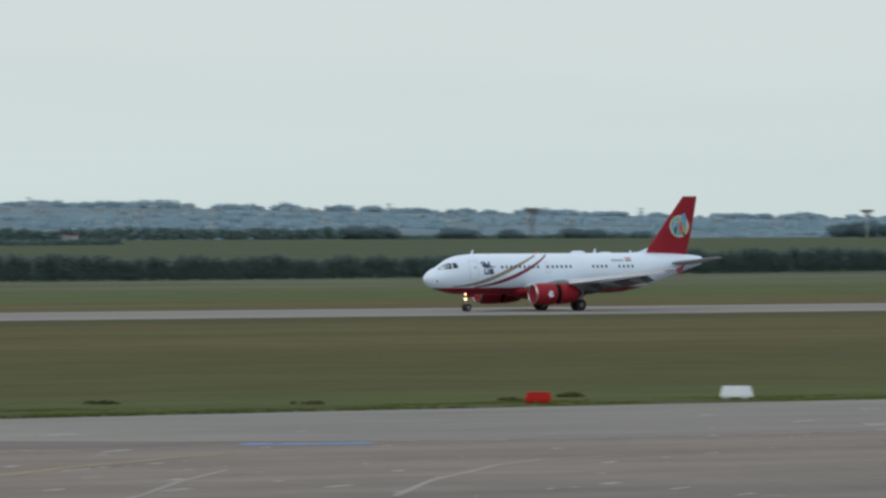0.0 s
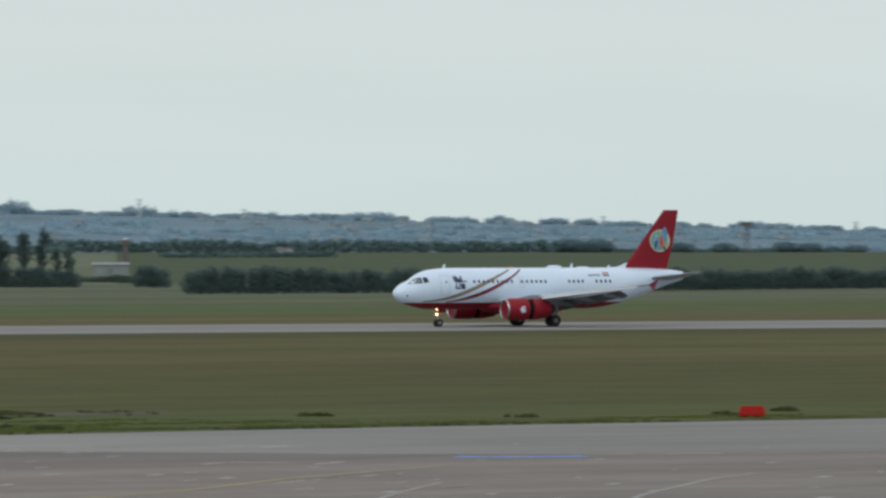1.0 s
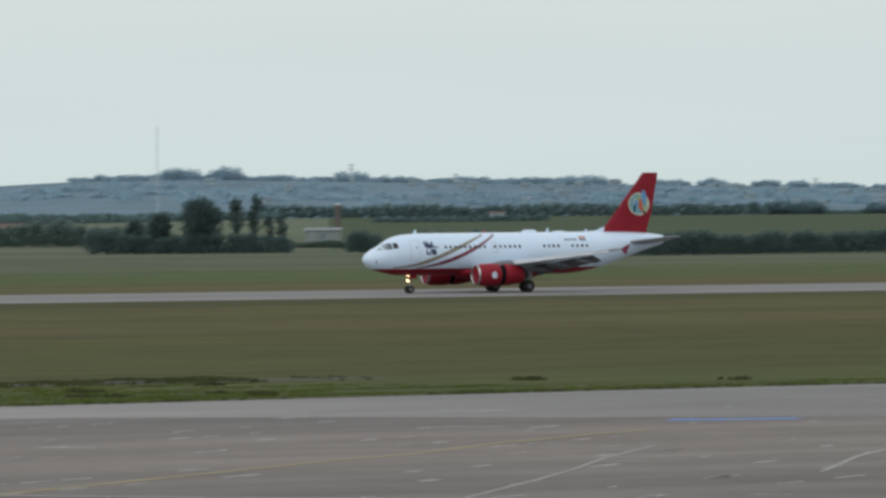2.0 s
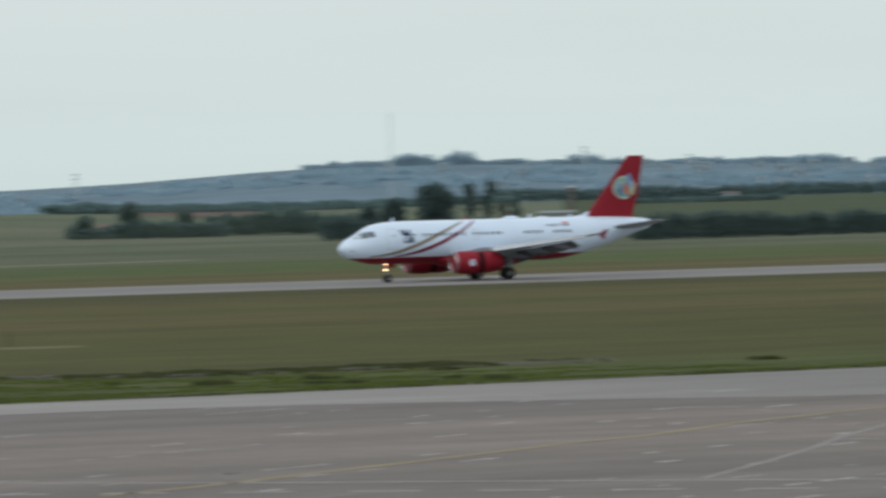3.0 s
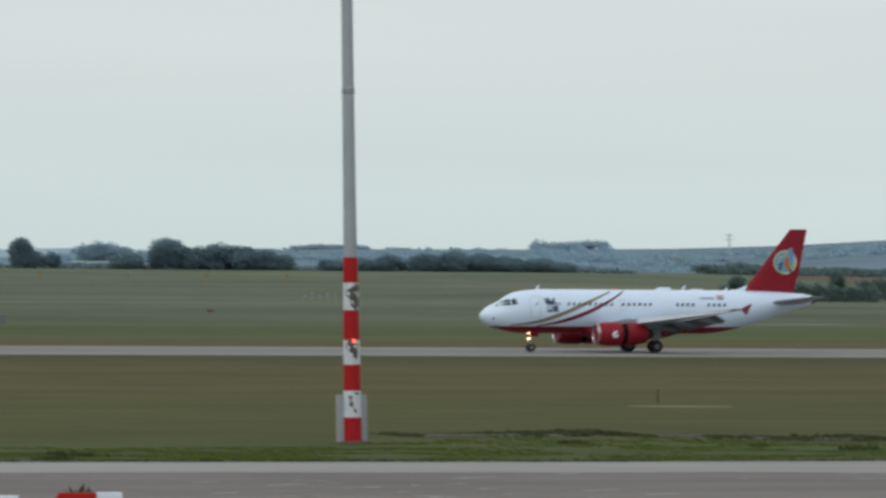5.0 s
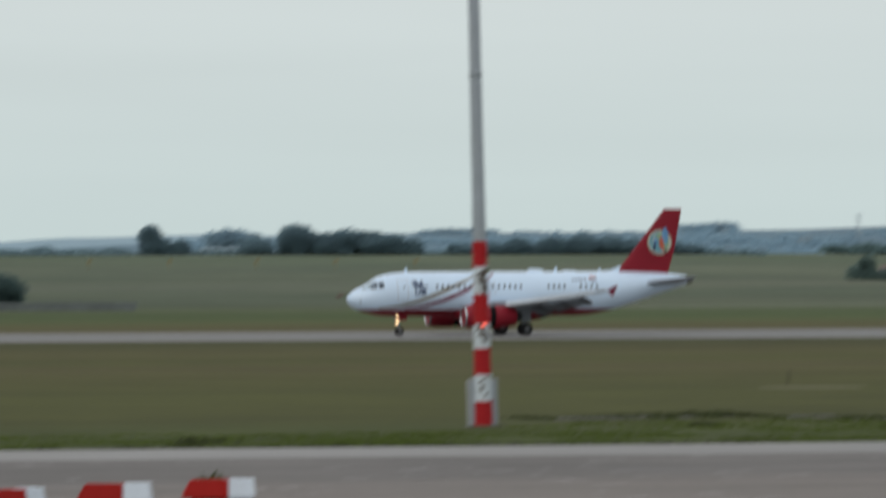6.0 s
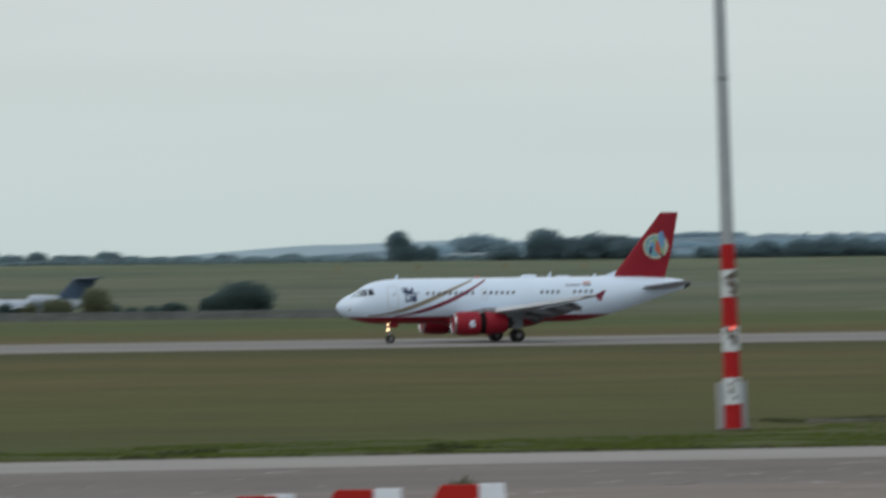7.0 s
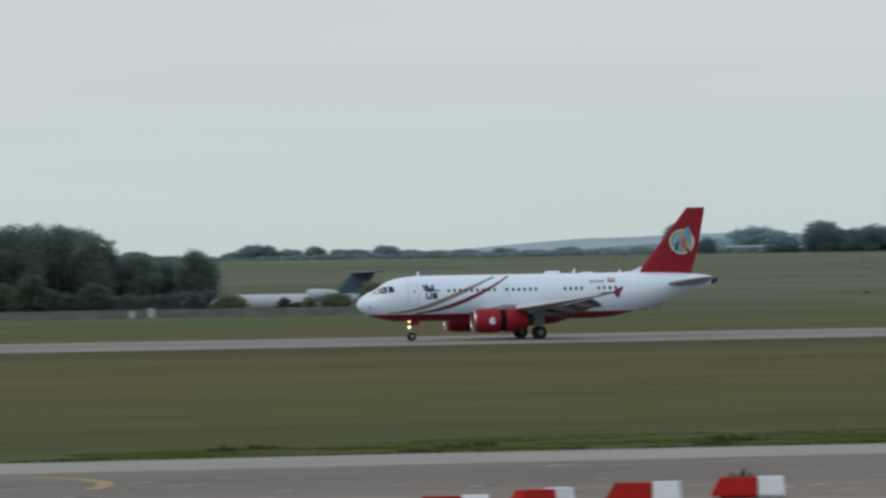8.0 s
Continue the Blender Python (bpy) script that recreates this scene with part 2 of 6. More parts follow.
# near black: the shade inside the open reverser gap, put into the colour
GAPBLACK = surface("gap_shade_black_metal", (0.008, 0.008, 0.009), 0.9, vary=0.2, gloss=0.1)
STEEL = surface("polished_lip_metal", (0.42, 0.42, 0.44), 0.25, 0.9, vary=0.08)
RUBBER = surface("black_tyre_rubber", (0.018, 0.018, 0.02), 0.75, vary=0.2, scale=4)
GLASS = surface("dark_window_glass", (0.025, 0.03, 0.04), 0.3, vary=0.1, gloss=0.25)
# pale base colour paints in the sky mirrored on the windscreen
SCREEN = surface("painted_reflection_windscreen", (0.22, 0.27, 0.26), 0.08, vary=0.08)
ALLOY = surface("worn_wheel_alloy", (0.2, 0.205, 0.215), 0.55, vary=0.2, scale=4)
EMGREEN = surface("emblem_green_paint", (0.26, 0.4, 0.24), 0.4, vary=0.25, scale=2)
REGBAR = surface("slate_marking_paint", (0.13, 0.14, 0.18), 0.5, vary=0.1)
SEAM = surface("door_seam_grey", (0.45, 0.46, 0.5), 0.5, vary=0.1)
CREAM = surface("cream_paint", (0.5, 0.5, 0.4), 0.4, vary=0.25, scale=2)
TEAL = surface("teal_paint", (0.13, 0.33, 0.4), 0.4, vary=0.3, scale=2)
BLUE = surface("bright_blue_paint", (0.13, 0.3, 0.52), 0.4, vary=0.25, scale=2)
ORANGE = surface("orange_red_paint", (0.5, 0.1, 0.05), 0.4, vary=0.25, scale=2)
MASTGREY = surface("galvanised_mast_steel", (0.335, 0.37, 0.405), 0.6, 0.0, vary=0.12, scale=1.5, bump=0.05)
MASTRED = surface("mast_signal_red", (0.38, 0.012, 0.016), 0.6, gloss=0.2, vary=0.15, scale=2.5, bump=0.05)
MASTWHITE = surface("mast_dirty_white", (0.58, 0.63, 0.67), 0.6, vary=0.22, scale=3, bump=0.05)
BARRED = surface("red_barrier_plastic", (0.32, 0.014, 0.011), 0.7, gloss=0.15, vary=0.16, scale=2.5, bump=0.05, per="object")
BARWHITE = surface("white_barrier_plastic", (0.62, 0.68, 0.75), 0.5, vary=0.12, scale=2.5, bump=0.05)
LEAF = surface("dark_green_leaves", (0.115, 0.17, 0.13), 0.8, vary=0.2, scale=0.25, per="island", gloss=0.2, thin=0.6)
LEAF_DEEP = surface("shaded_hedge_leaves", (0.105, 0.16, 0.155), 0.85, vary=0.1, scale=0.2, per="island", gloss=0.15, thin=0.6)
# bluer and paler than near leaves: haze put into the colour
LEAF_FAR = surface("haze_blued_far_leaves", (0.25, 0.35, 0.385), 0.9, vary=0.15, scale=0.1, per="island", gloss=0.1, thin=0.6)
LEAF_WOOD = surface("full_grown_wood_leaves", (0.165, 0.235, 0.215), 0.85, vary=0.12, scale=0.2, per="island", gloss=0.15, thin=0.65)
BARK = surface("grey_brown_bark", (0.07, 0.055, 0.04), 0.9, vary=0.3, scale=2, bump=0.4)
# dark leaves of the far belts, with a blue haze mixed into the colour
LEAF_BELT = surface("hazy_belt_leaves", (0.15, 0.225, 0.225), 0.9, vary=0.12, scale=0.1, per="island", gloss=0.1, thin=0.6)
LEAF_OLIVE = surface("dull_olive_leaves", (0.2, 0.225, 0.15), 0.85, vary=0.2, scale=0.3, per="island", gloss=0.15, thin=0.6)
# next four colours carry painted haze: distant slopes tinted pale slate blue
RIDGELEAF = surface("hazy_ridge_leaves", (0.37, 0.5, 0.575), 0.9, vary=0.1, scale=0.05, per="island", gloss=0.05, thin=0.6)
HILLWOOD = surface("hazy_slate_hill_woods", (0.35, 0.485, 0.565), 0.95, vary=0.1, scale=0.012, grain=10, per="island", gloss=0.05, thin=0.8)
HILL = surface("hazy_slate_hillside", (0.142, 0.208, 0.252), 0.95, vary=0.2, scale=0.009, grain=3, gloss=0.05)
FARHILL = surface("hazy_blue_far_ridge", (0.3, 0.4, 0.455), 0.95, vary=0.06, scale=0.004, gloss=0.05)
SHEDWALL = surface("dull_grey_shed_wall", (0.22, 0.245, 0.25), 0.85, vary=0.2, scale=0.6)
PLOUGHED = surface("ploughed_brown_earth", (0.135, 0.098, 0.078), 0.95, vary=0.2, scale=0.02, grain=12, gloss=0.1)
# walls and roof tiles tinted pale blue, with distance haze in the colour
PALEWALL = surface("hazy_pale_wall", (0.27, 0.335, 0.37), 0.8, vary=0.15, scale=0.4, per="object")
ROOFTILE = surface("hazy_blue_roof_tile", (0.16, 0.215, 0.25), 0.85, vary=0.25, scale=0.6, per="object")
BRICKRED = surface("faded_red_steel", (0.15, 0.075, 0.066), 0.7, vary=0.2, scale=1)
CABINET = surface("weathered_pale_cabinet", (0.34, 0.385, 0.4), 0.6, vary=0.15, scale=2)
FENCE = surface("grey_concrete_fence", (0.125, 0.14, 0.142), 0.85, vary=0.2, scale=1.0, per="object")
SOIL = surface("dark_damp_soil", (0.06, 0.055, 0.038), 0.95, vary=0.35, scale=0.8, bump=0.6)
STONE = surface("pale_worn_concrete", (0.13, 0.13, 0.115), 0.85, vary=0.25, scale=0.8, bump=0.3)
BLADE = surface("verge_grass_blades", (0.115, 0.153, 0.036), 0.85, vary=0.25, scale=0.3, per="island", gloss=0.2, thin=0.6)
WEED = surface("dark_weed_leaves", (0.085, 0.1, 0.045), 0.85, vary=0.4, scale=0.4, per="island", gloss=0.2, thin=0.6)
PALETRACK = surface("pale_gravel_track", (0.19, 0.2, 0.165), 0.9, vary=0.25, scale=0.3)
DRYGRASS = surface("dry_straw_patch", (0.125, 0.105, 0.052), 0.95, vary=0.25, scale=0.8)
BLUELINE = surface("sky_blue_road_paint", (0.06, 0.2, 0.52), 0.6, vary=0.3, scale=0.6)
YELLOW = surface("faded_yellow_road_paint", (0.235, 0.19, 0.09), 0.7, vary=0.3, scale=0.3)
AMBER = surface("faded_amber_road_paint", (0.28, 0.19, 0.075), 0.7, vary=0.3, scale=0.3)
JOINTPALE = surface("pale_worn_joint", (0.26, 0.25, 0.242), 0.8, vary=0.3, scale=0.5)
LINEWHITE = surface("worn_white_road_paint", (0.32, 0.31, 0.305), 0.7, vary=0.3, scale=0.4)
SEALANT = surface("pale_joint_filler", (0.42, 0.41, 0.4), 0.8, vary=0.3, scale=0.5, per="island")
TAR = surface("dark_tar_patch", (0.145, 0.14, 0.138), 0.8, vary=0.25, scale=0.4, per="island")
LANDING = lamp_material("warm_landing_light", (1.0, 0.66, 0.36), 4.0)
OBSTRUCTION = lamp_material("red_obstruction_lamp", (1.0, 0.16, 0.12), 1.2)
BEACON = lamp_material("red_beacon_lamp", (0.5, 0.05, 0.03), 0.1)


# ---- mesh helpers ----
def part(name, bm, material, parent=None, label="", smooth=False):
    """Link a bmesh as one mesh object, under a thing or a part."""
    if smooth:
        for f in bm.faces:
            f.smooth = True
        for e in bm.edges:
            if len(e.link_faces) == 2 and e.calc_face_angle() > 0.7:
                e.smooth = False
    me = bpy.data.meshes.new(name)
    bm.to_mesh(me)
    bm.free()
    for m in material if isinstance(material, (list, tuple)) else [material]:
        me.materials.append(m)
    ob = new(name, me)
    if parent:
        ob.parent = parent
    return tagged(ob, label)


def raw(name, verts, faces, material, parent=None, label="", smooth=False):
    me = bpy.data.meshes.new(name)
    me.from_pydata(verts, [], faces)
    me.materials.append(material)
    if smooth:
        me.shade_smooth()
    ob = new(name, me)
    if parent:
        ob.parent = parent
    return tagged(ob, label)


def thing(name, m, label, category, group="", kind=""):
    ob = new(name)
    ob.matrix_basis = m
    return tagged(ob, label, category, group, kind)


def box(bm, x0, x1, y0, y1, z0, z1, bevel=0.0):
    made = bmesh.ops.create_cube(bm, size=1, matrix=Matrix.Translation(((x0 + x1) / 2, (y0 + y1) / 2, (z0 + z1) / 2)) @ Matrix.Diagonal((x1 - x0, y1 - y0, z1 - z0, 1)))
    if bevel:
        edges = list({e for v in made["verts"] for e in v.link_edges})
        bmesh.ops.bevel(bm, geom=edges, offset=bevel, segments=2, affect="EDGES")
    return bm


def boxed(*a, bevel=0.0):
    return box(bmesh.new(), *a, bevel=bevel)


def rings(bm, rows, caps=True):
    """Skin closed rings of equal length."""
    vs = [[bm.verts.new(p) for p in row] for row in rows]
    n = len(vs[0])
    for a, b in zip(vs, vs[1:]):
        for i in range(n):
            bm.faces.new((a[i], a[(i + 1) % n], b[(i + 1) % n], b[i]))
    if caps:
        bm.faces.new(vs[0][::-1])
        bm.faces.new(vs[-1])
    bmesh.ops.recalc_face_normals(bm, faces=bm.faces[:])
    return bm


def turned(profile, axis="x", n=28, at=(0, 0, 0)):
    """A surface of revolution; profile: (along, radius)."""
    rows = []
    for s, r in profile:
        ring = []
        for k in range(n):
            a = 2 * math.pi * k / n
            c, q = r * math.cos(a), r * math.sin(a)
            ring.append({"x": (s, c, q), "y": (c, s, q), "z": (c, q, s)}[axis])
        rows.append([(p[0] + at[0], p[1] + at[1], p[2] + at[2]) for p in ring])
    return rings(bmesh.new(), rows)


def tube(a, b, r0, r1=None, n=10):
    a, b = Vector(a), Vector(b)
    q = (b - a).to_track_quat("Z", "Y")
    rows = []
    for p, r in ((a, r0), (b, r0 if r1 is None else r1)):
        rows.append([p + q @ Vector((r * math.cos(2 * math.pi * k / n), r * math.sin(2 * math.pi * k / n), 0)) for k in range(n)])
    return rings(bmesh.new(), rows)


def smoothstep(u):
    u = min(1.0, max(0.0, u))
    return u * u * (3 - 2 * u)


# ---- the land ----
def ridge(az):
    """Height angle of the hill's skyline, in degrees."""
    return float(np.interp(az, (6, 12, 13.5, 15, 17, 19, 20, 21, 22, 22.7, 24, 26, 28, 30, 32, 34, 38), (-0.12, -0.06, -0.02, 0.06, 0.11, 0.115, 0.135, 0.18, 0.24, 0.27, 0.27, 0.235, 0.2, 0.15, 0.1, 0.09, 0.08)))


def crest(az):
    return 1800 + 800 * smoothstep((az - 19) / 5)


def terrain(x, y):
    r = math.hypot(x, y)
    if r < 1150:
        return 0.0
    az = min(40.0, max(2.0, math.degrees(math.atan2(x, y)))) if y > 0 else 5.0
    c = crest(az)
    zc = EYE_H - c * math.tan(radians(0.066))
    if r < c:
        return zc * (r - 1150) / (c - 1150)
    low, top = -8.0, EYE_H + 4300 * math.tan(radians(ridge(az)))
    if r < 3300:
        return zc + (low - zc) * smoothstep((r - c) / (3300 - c))
    bumps = 2.0 * noise.noise((x * 0.004, y * 0.004, 0.3))
    return low + (top - low) * smoothstep((r - 3300) / 1000) + bumps * smoothstep((r - 3400) / 500) - 6 * smoothstep((r - 4350) / 500)


def polar(az, r):
    return r * math.sin(radians(az)), r * math.cos(radians(az))


def build_ground():
    azs = [a * 0.25 for a in range(16, 161)] + list(range(45, 365, 5))
    rs = [60, 150, 250, 400, 600, 850, 1150] + list(range(1200, 2650, 50)) + list(range(2700, 4950, 75))
    verts, faces, mats = [(0, 0, 0)], [], []
    for az in azs:
        for r in rs:
            x, y = polar(az, r)
            verts.append((x, y, terrain(x, y)))
    n, k = len(rs), len(azs)
    for i in range(k):
        a, b = 1 + i * n, 1 + ((i + 1) % k) * n
        faces.append((0, b, a))
        mats.append(0)
        for j in range(n - 1):
            faces.append((a + j, b + j, b + j + 1, a + j + 1))
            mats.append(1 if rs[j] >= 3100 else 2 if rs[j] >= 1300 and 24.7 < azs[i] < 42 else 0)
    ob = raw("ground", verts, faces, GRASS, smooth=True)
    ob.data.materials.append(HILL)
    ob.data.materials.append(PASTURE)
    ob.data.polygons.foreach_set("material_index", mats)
    tagged(ob, "rough olive airfield grass reaching to hazy wooded hills", "ground", kind="structure")


def apron_edge(x):
    return 257.2 + 0.0503 * x - 3.4 * math.exp(-((x - 98) / 28) ** 2)


def inner_edge(x):
    """Where the edge strip meets the apron; the strip widens eastwards."""
    return apron_edge(x) - 13 - 27 * smoothstep((x - 92) / 42) + 0.5 * noise.noise((x * 0.2, 0.8, 0.1))


def slab(name, corners, top, material, label, category, thick=0.3):
    verts = [(x, y, top) for x, y in corners] + [(x, y, top - thick) for x, y in corners]
    n = len(corners)
    faces = [tuple(range(n))] + [(i, i + n, (i + 1) % n + n, (i + 1) % n) for i in range(n)]
    ob = raw(name, verts, faces, material)
    return tagged(ob, label, category, kind="structure")


build_ground()
EDGE_X = [-500, -100, 0] + list(range(20, 200, 6)) + [240, 400, 700]
slab("apron", [(-500, -300), (700, -300)] + [(x, inner_edge(x)) for x in reversed(EDGE_X)], 0.03, APRON, "stained grey asphalt apron with worn joints", "pavement")
slab("pavement", [(x, inner_edge(x)) for x in EDGE_X] + [(x, apron_edge(x) + 0.25 * noise.noise((x * 0.31, 0.2, 0.7))) for x in reversed(EDGE_X)], 0.034, SHOULDER, "pale concrete edge strip of the apron beside grass", "pavement")
slab("runway", [(-2500, 556), (2500, 556), (2500, 612), (-2500, 612)], 0.03, RUNWAY, "pale grey worn concrete runway across the grass", "runway")

# ---- the airliner ----
# local x runs from the nose tip aft, y to starboard, z up from the tyres' foot
STATIONS = ((0.0, 3.35, 0.02, 0.02), (0.06, 3.35, 0.22, 0.22), (0.2, 3.35, 0.42, 0.44), (0.5, 3.36, 0.70, 0.72), (1.0, 3.38, 1.0, 1.02), (1.5, 3.40, 1.17, 1.24), (2.0, 3.47, 1.38, 1.42),
            (2.5, 3.58, 1.62, 1.56), (3.0, 3.66, 1.80, 1.67), (3.6, 3.72, 1.93, 1.77), (4.4, 3.78, 2.0, 1.87), (5.3, 3.81, 2.05, 1.94), (6.5, 3.83, 2.07, 1.975), (22.0, 3.83, 2.07, 1.975),
            (23.5, 3.88, 2.02, 1.96), (25.0, 4.01, 1.88, 1.9), (26.5, 4.2, 1.68, 1.76), (28.0, 4.42, 1.44, 1.54), (29.5, 4.64, 1.17, 1.25), (31.0, 4.85, 0.88, 0.93), (32.3, 4.99, 0.62, 0.62),
            (33.2, 5.06, 0.42, 0.40), (33.84, 5.09, 0.2, 0.2))
SX = [s[0] for s in STATIONS]


def hull(x):
    """Centre height, half height and half width of the fuselage."""
    return [float(np.interp(x, SX, [s[k] for s in STATIONS])) for k in (1, 2, 3)]


def skin(x, z, side=-1, off=0.0):
    zc, hz, hy = hull(x)
    u = max(-1.0, min(1.0, (z - zc) / hz))
    w = math.sqrt(1 - u * u)
    return (x, side * (hy * w + off * w), zc + u * (hz + off))


def decal(name, outline, material, parent, side=-1, off=0.012, label=""):
    """A painted or inset shape on the fuselage; outline: (x, z) points in order."""
    bm = bmesh.new()
    bm.faces.new([bm.verts.new((x, 0, z)) for x, z in outline])
    xs, zs = [p[0] for p in outline], [p[1] for p in outline]
    step = 0.14 if max(zs) - min(zs) > 0.3 else 1
    z = math.floor(min(zs) / step) * step + step
    while z < max(zs):
        bmesh.ops.bisect_plane(bm, geom=bm.faces[:] + bm.edges[:] + bm.verts[:], plane_co=(0, 0, z), plane_no=(0, 0, 1))
        z += step * (1 if z < 5.2 else 0.5)
    x = math.floor(min(xs) * 2) / 2 + 0.5
    while x < max(xs):
        bmesh.ops.bisect_plane(bm, geom=bm.faces[:] + bm.edges[:] + bm.verts[:], plane_co=(x, 0, 0), plane_no=(1, 0, 0))
        x += 0.5
    bmesh.ops.triangulate(bm, faces=bm.faces[:])
    for v in bm.verts:
        v.co = skin(v.co.x, v.co.z, side, off)
    bmesh.ops.recalc_face_normals(bm, faces=bm.faces[:])
    return part(name, bm, material, parent, label)


def ribbon(line, half):
    """The outline of a sweeping stripe from a few (x, z) points."""
    xs = [p[0] for p in line]
    zs = [p[1] for p in line]
    ts = np.linspace(0, len(line) - 1, 17)
    cx = np.polyfit(range(len(line)), xs, min(3, len(line) - 1))
    cz = np.polyfit(range(len(line)), zs, min(3, len(line) - 1))
    up, down = [], []
    for t in ts:
        x, z = np.polyval(cx, t), np.polyval(cz, t)
        dx, dz = np.polyval(np.polyder(cx), t), np.polyval(np.polyder(cz), t)
        k = math.hypot(dx, dz)
        w = half * (0.35 + 0.65 * smoothstep(t / 1.2)) * (1 - 0.62 * smoothstep((t - 1.9) / (len(line) - 2.9)))
        up.append((x - dz / k * w, z + dx / k * w))
        down.append((x + dz / k * w, z - dx / k * w))
    return up + down[::-1]


def airfoil(chord, thick, n=9):
    top, low = [], []
    for k in range(n):
        u = 0.5 * (1 - math.cos(math.pi * k / (n - 1)))
        t = thick * 5 * (0.2969 * math.sqrt(u) - 0.126 * u - 0.3516 * u * u + 0.2843 * u ** 3 - 0.1036 * u ** 4)
        top.append((u * chord, (t + 0.012 * u * (1 - u) * 4) * chord))
        low.append((u * chord, (-t + 0.012 * u * (1 - u) * 4) * chord))
    return top + low[-2:0:-1]


def lifting(sections, flip):
    """A wing or tailplane; sections: (x of leading edge, span, z, chord, thickness)."""
    rows = []
    for x, s, z, c, t in sections:
        rows.append([(x + px, s * flip, z + pz) for px, pz in airfoil(c, t)])
    return rings(bmesh.new(), rows)


def wheel(name, radius, width, at, parent):
    hub = new(name)
    hub.parent = parent
    hub.location = at
    w = width / 2
    part("tyre", turned([(-w, radius * 0.62), (-w, radius * 0.86), (-w * 0.75, radius * 0.97), (-w * 0.3, radius), (w * 0.3, radius), (w * 0.75, radius * 0.97), (w, radius * 0.86), (w, radius * 0.62)], "y", 26), RUBBER, hub, "black rubber tyre", True)
    rim = turned([(-w * 1.04, 0.05), (-w * 1.04, radius * 0.22), (-w * 1.01, radius * 0.3), (-w * 1.03, radius * 0.4), (w * 1.03, radius * 0.4), (w * 1.01, radius * 0.3), (w * 1.04, radius * 0.22), (w * 1.04, 0.05)], "y", 20)
    for k in range(8):
        a = k * math.pi / 4
        box(rim, radius * 0.37 * math.cos(a) - 0.03, radius * 0.37 * math.cos(a) + 0.03, -w * 1.06, w * 1.06, radius * 0.37 * math.sin(a) - 0.03, radius * 0.37 * math.sin(a) + 0.03)
    part("rim", rim, ALLOY, hub, "grey metal wheel rim")
    return hub


def rounded(cx, cz, w, h, n=3):
    pts = []
    r = min(w, h) * 0.42
    for k, (sx, sz) in enumerate(((1, 1), (-1, 1), (-1, -1), (1, -1))):
        for j in range(n):
            a = radians(90 * k + 90 * j / (n - 1))
            pts.append((cx + sx * (w / 2 - r) + r * math.cos(a), cz + sz * (h / 2 - r) + r * math.sin(a)))
    return pts


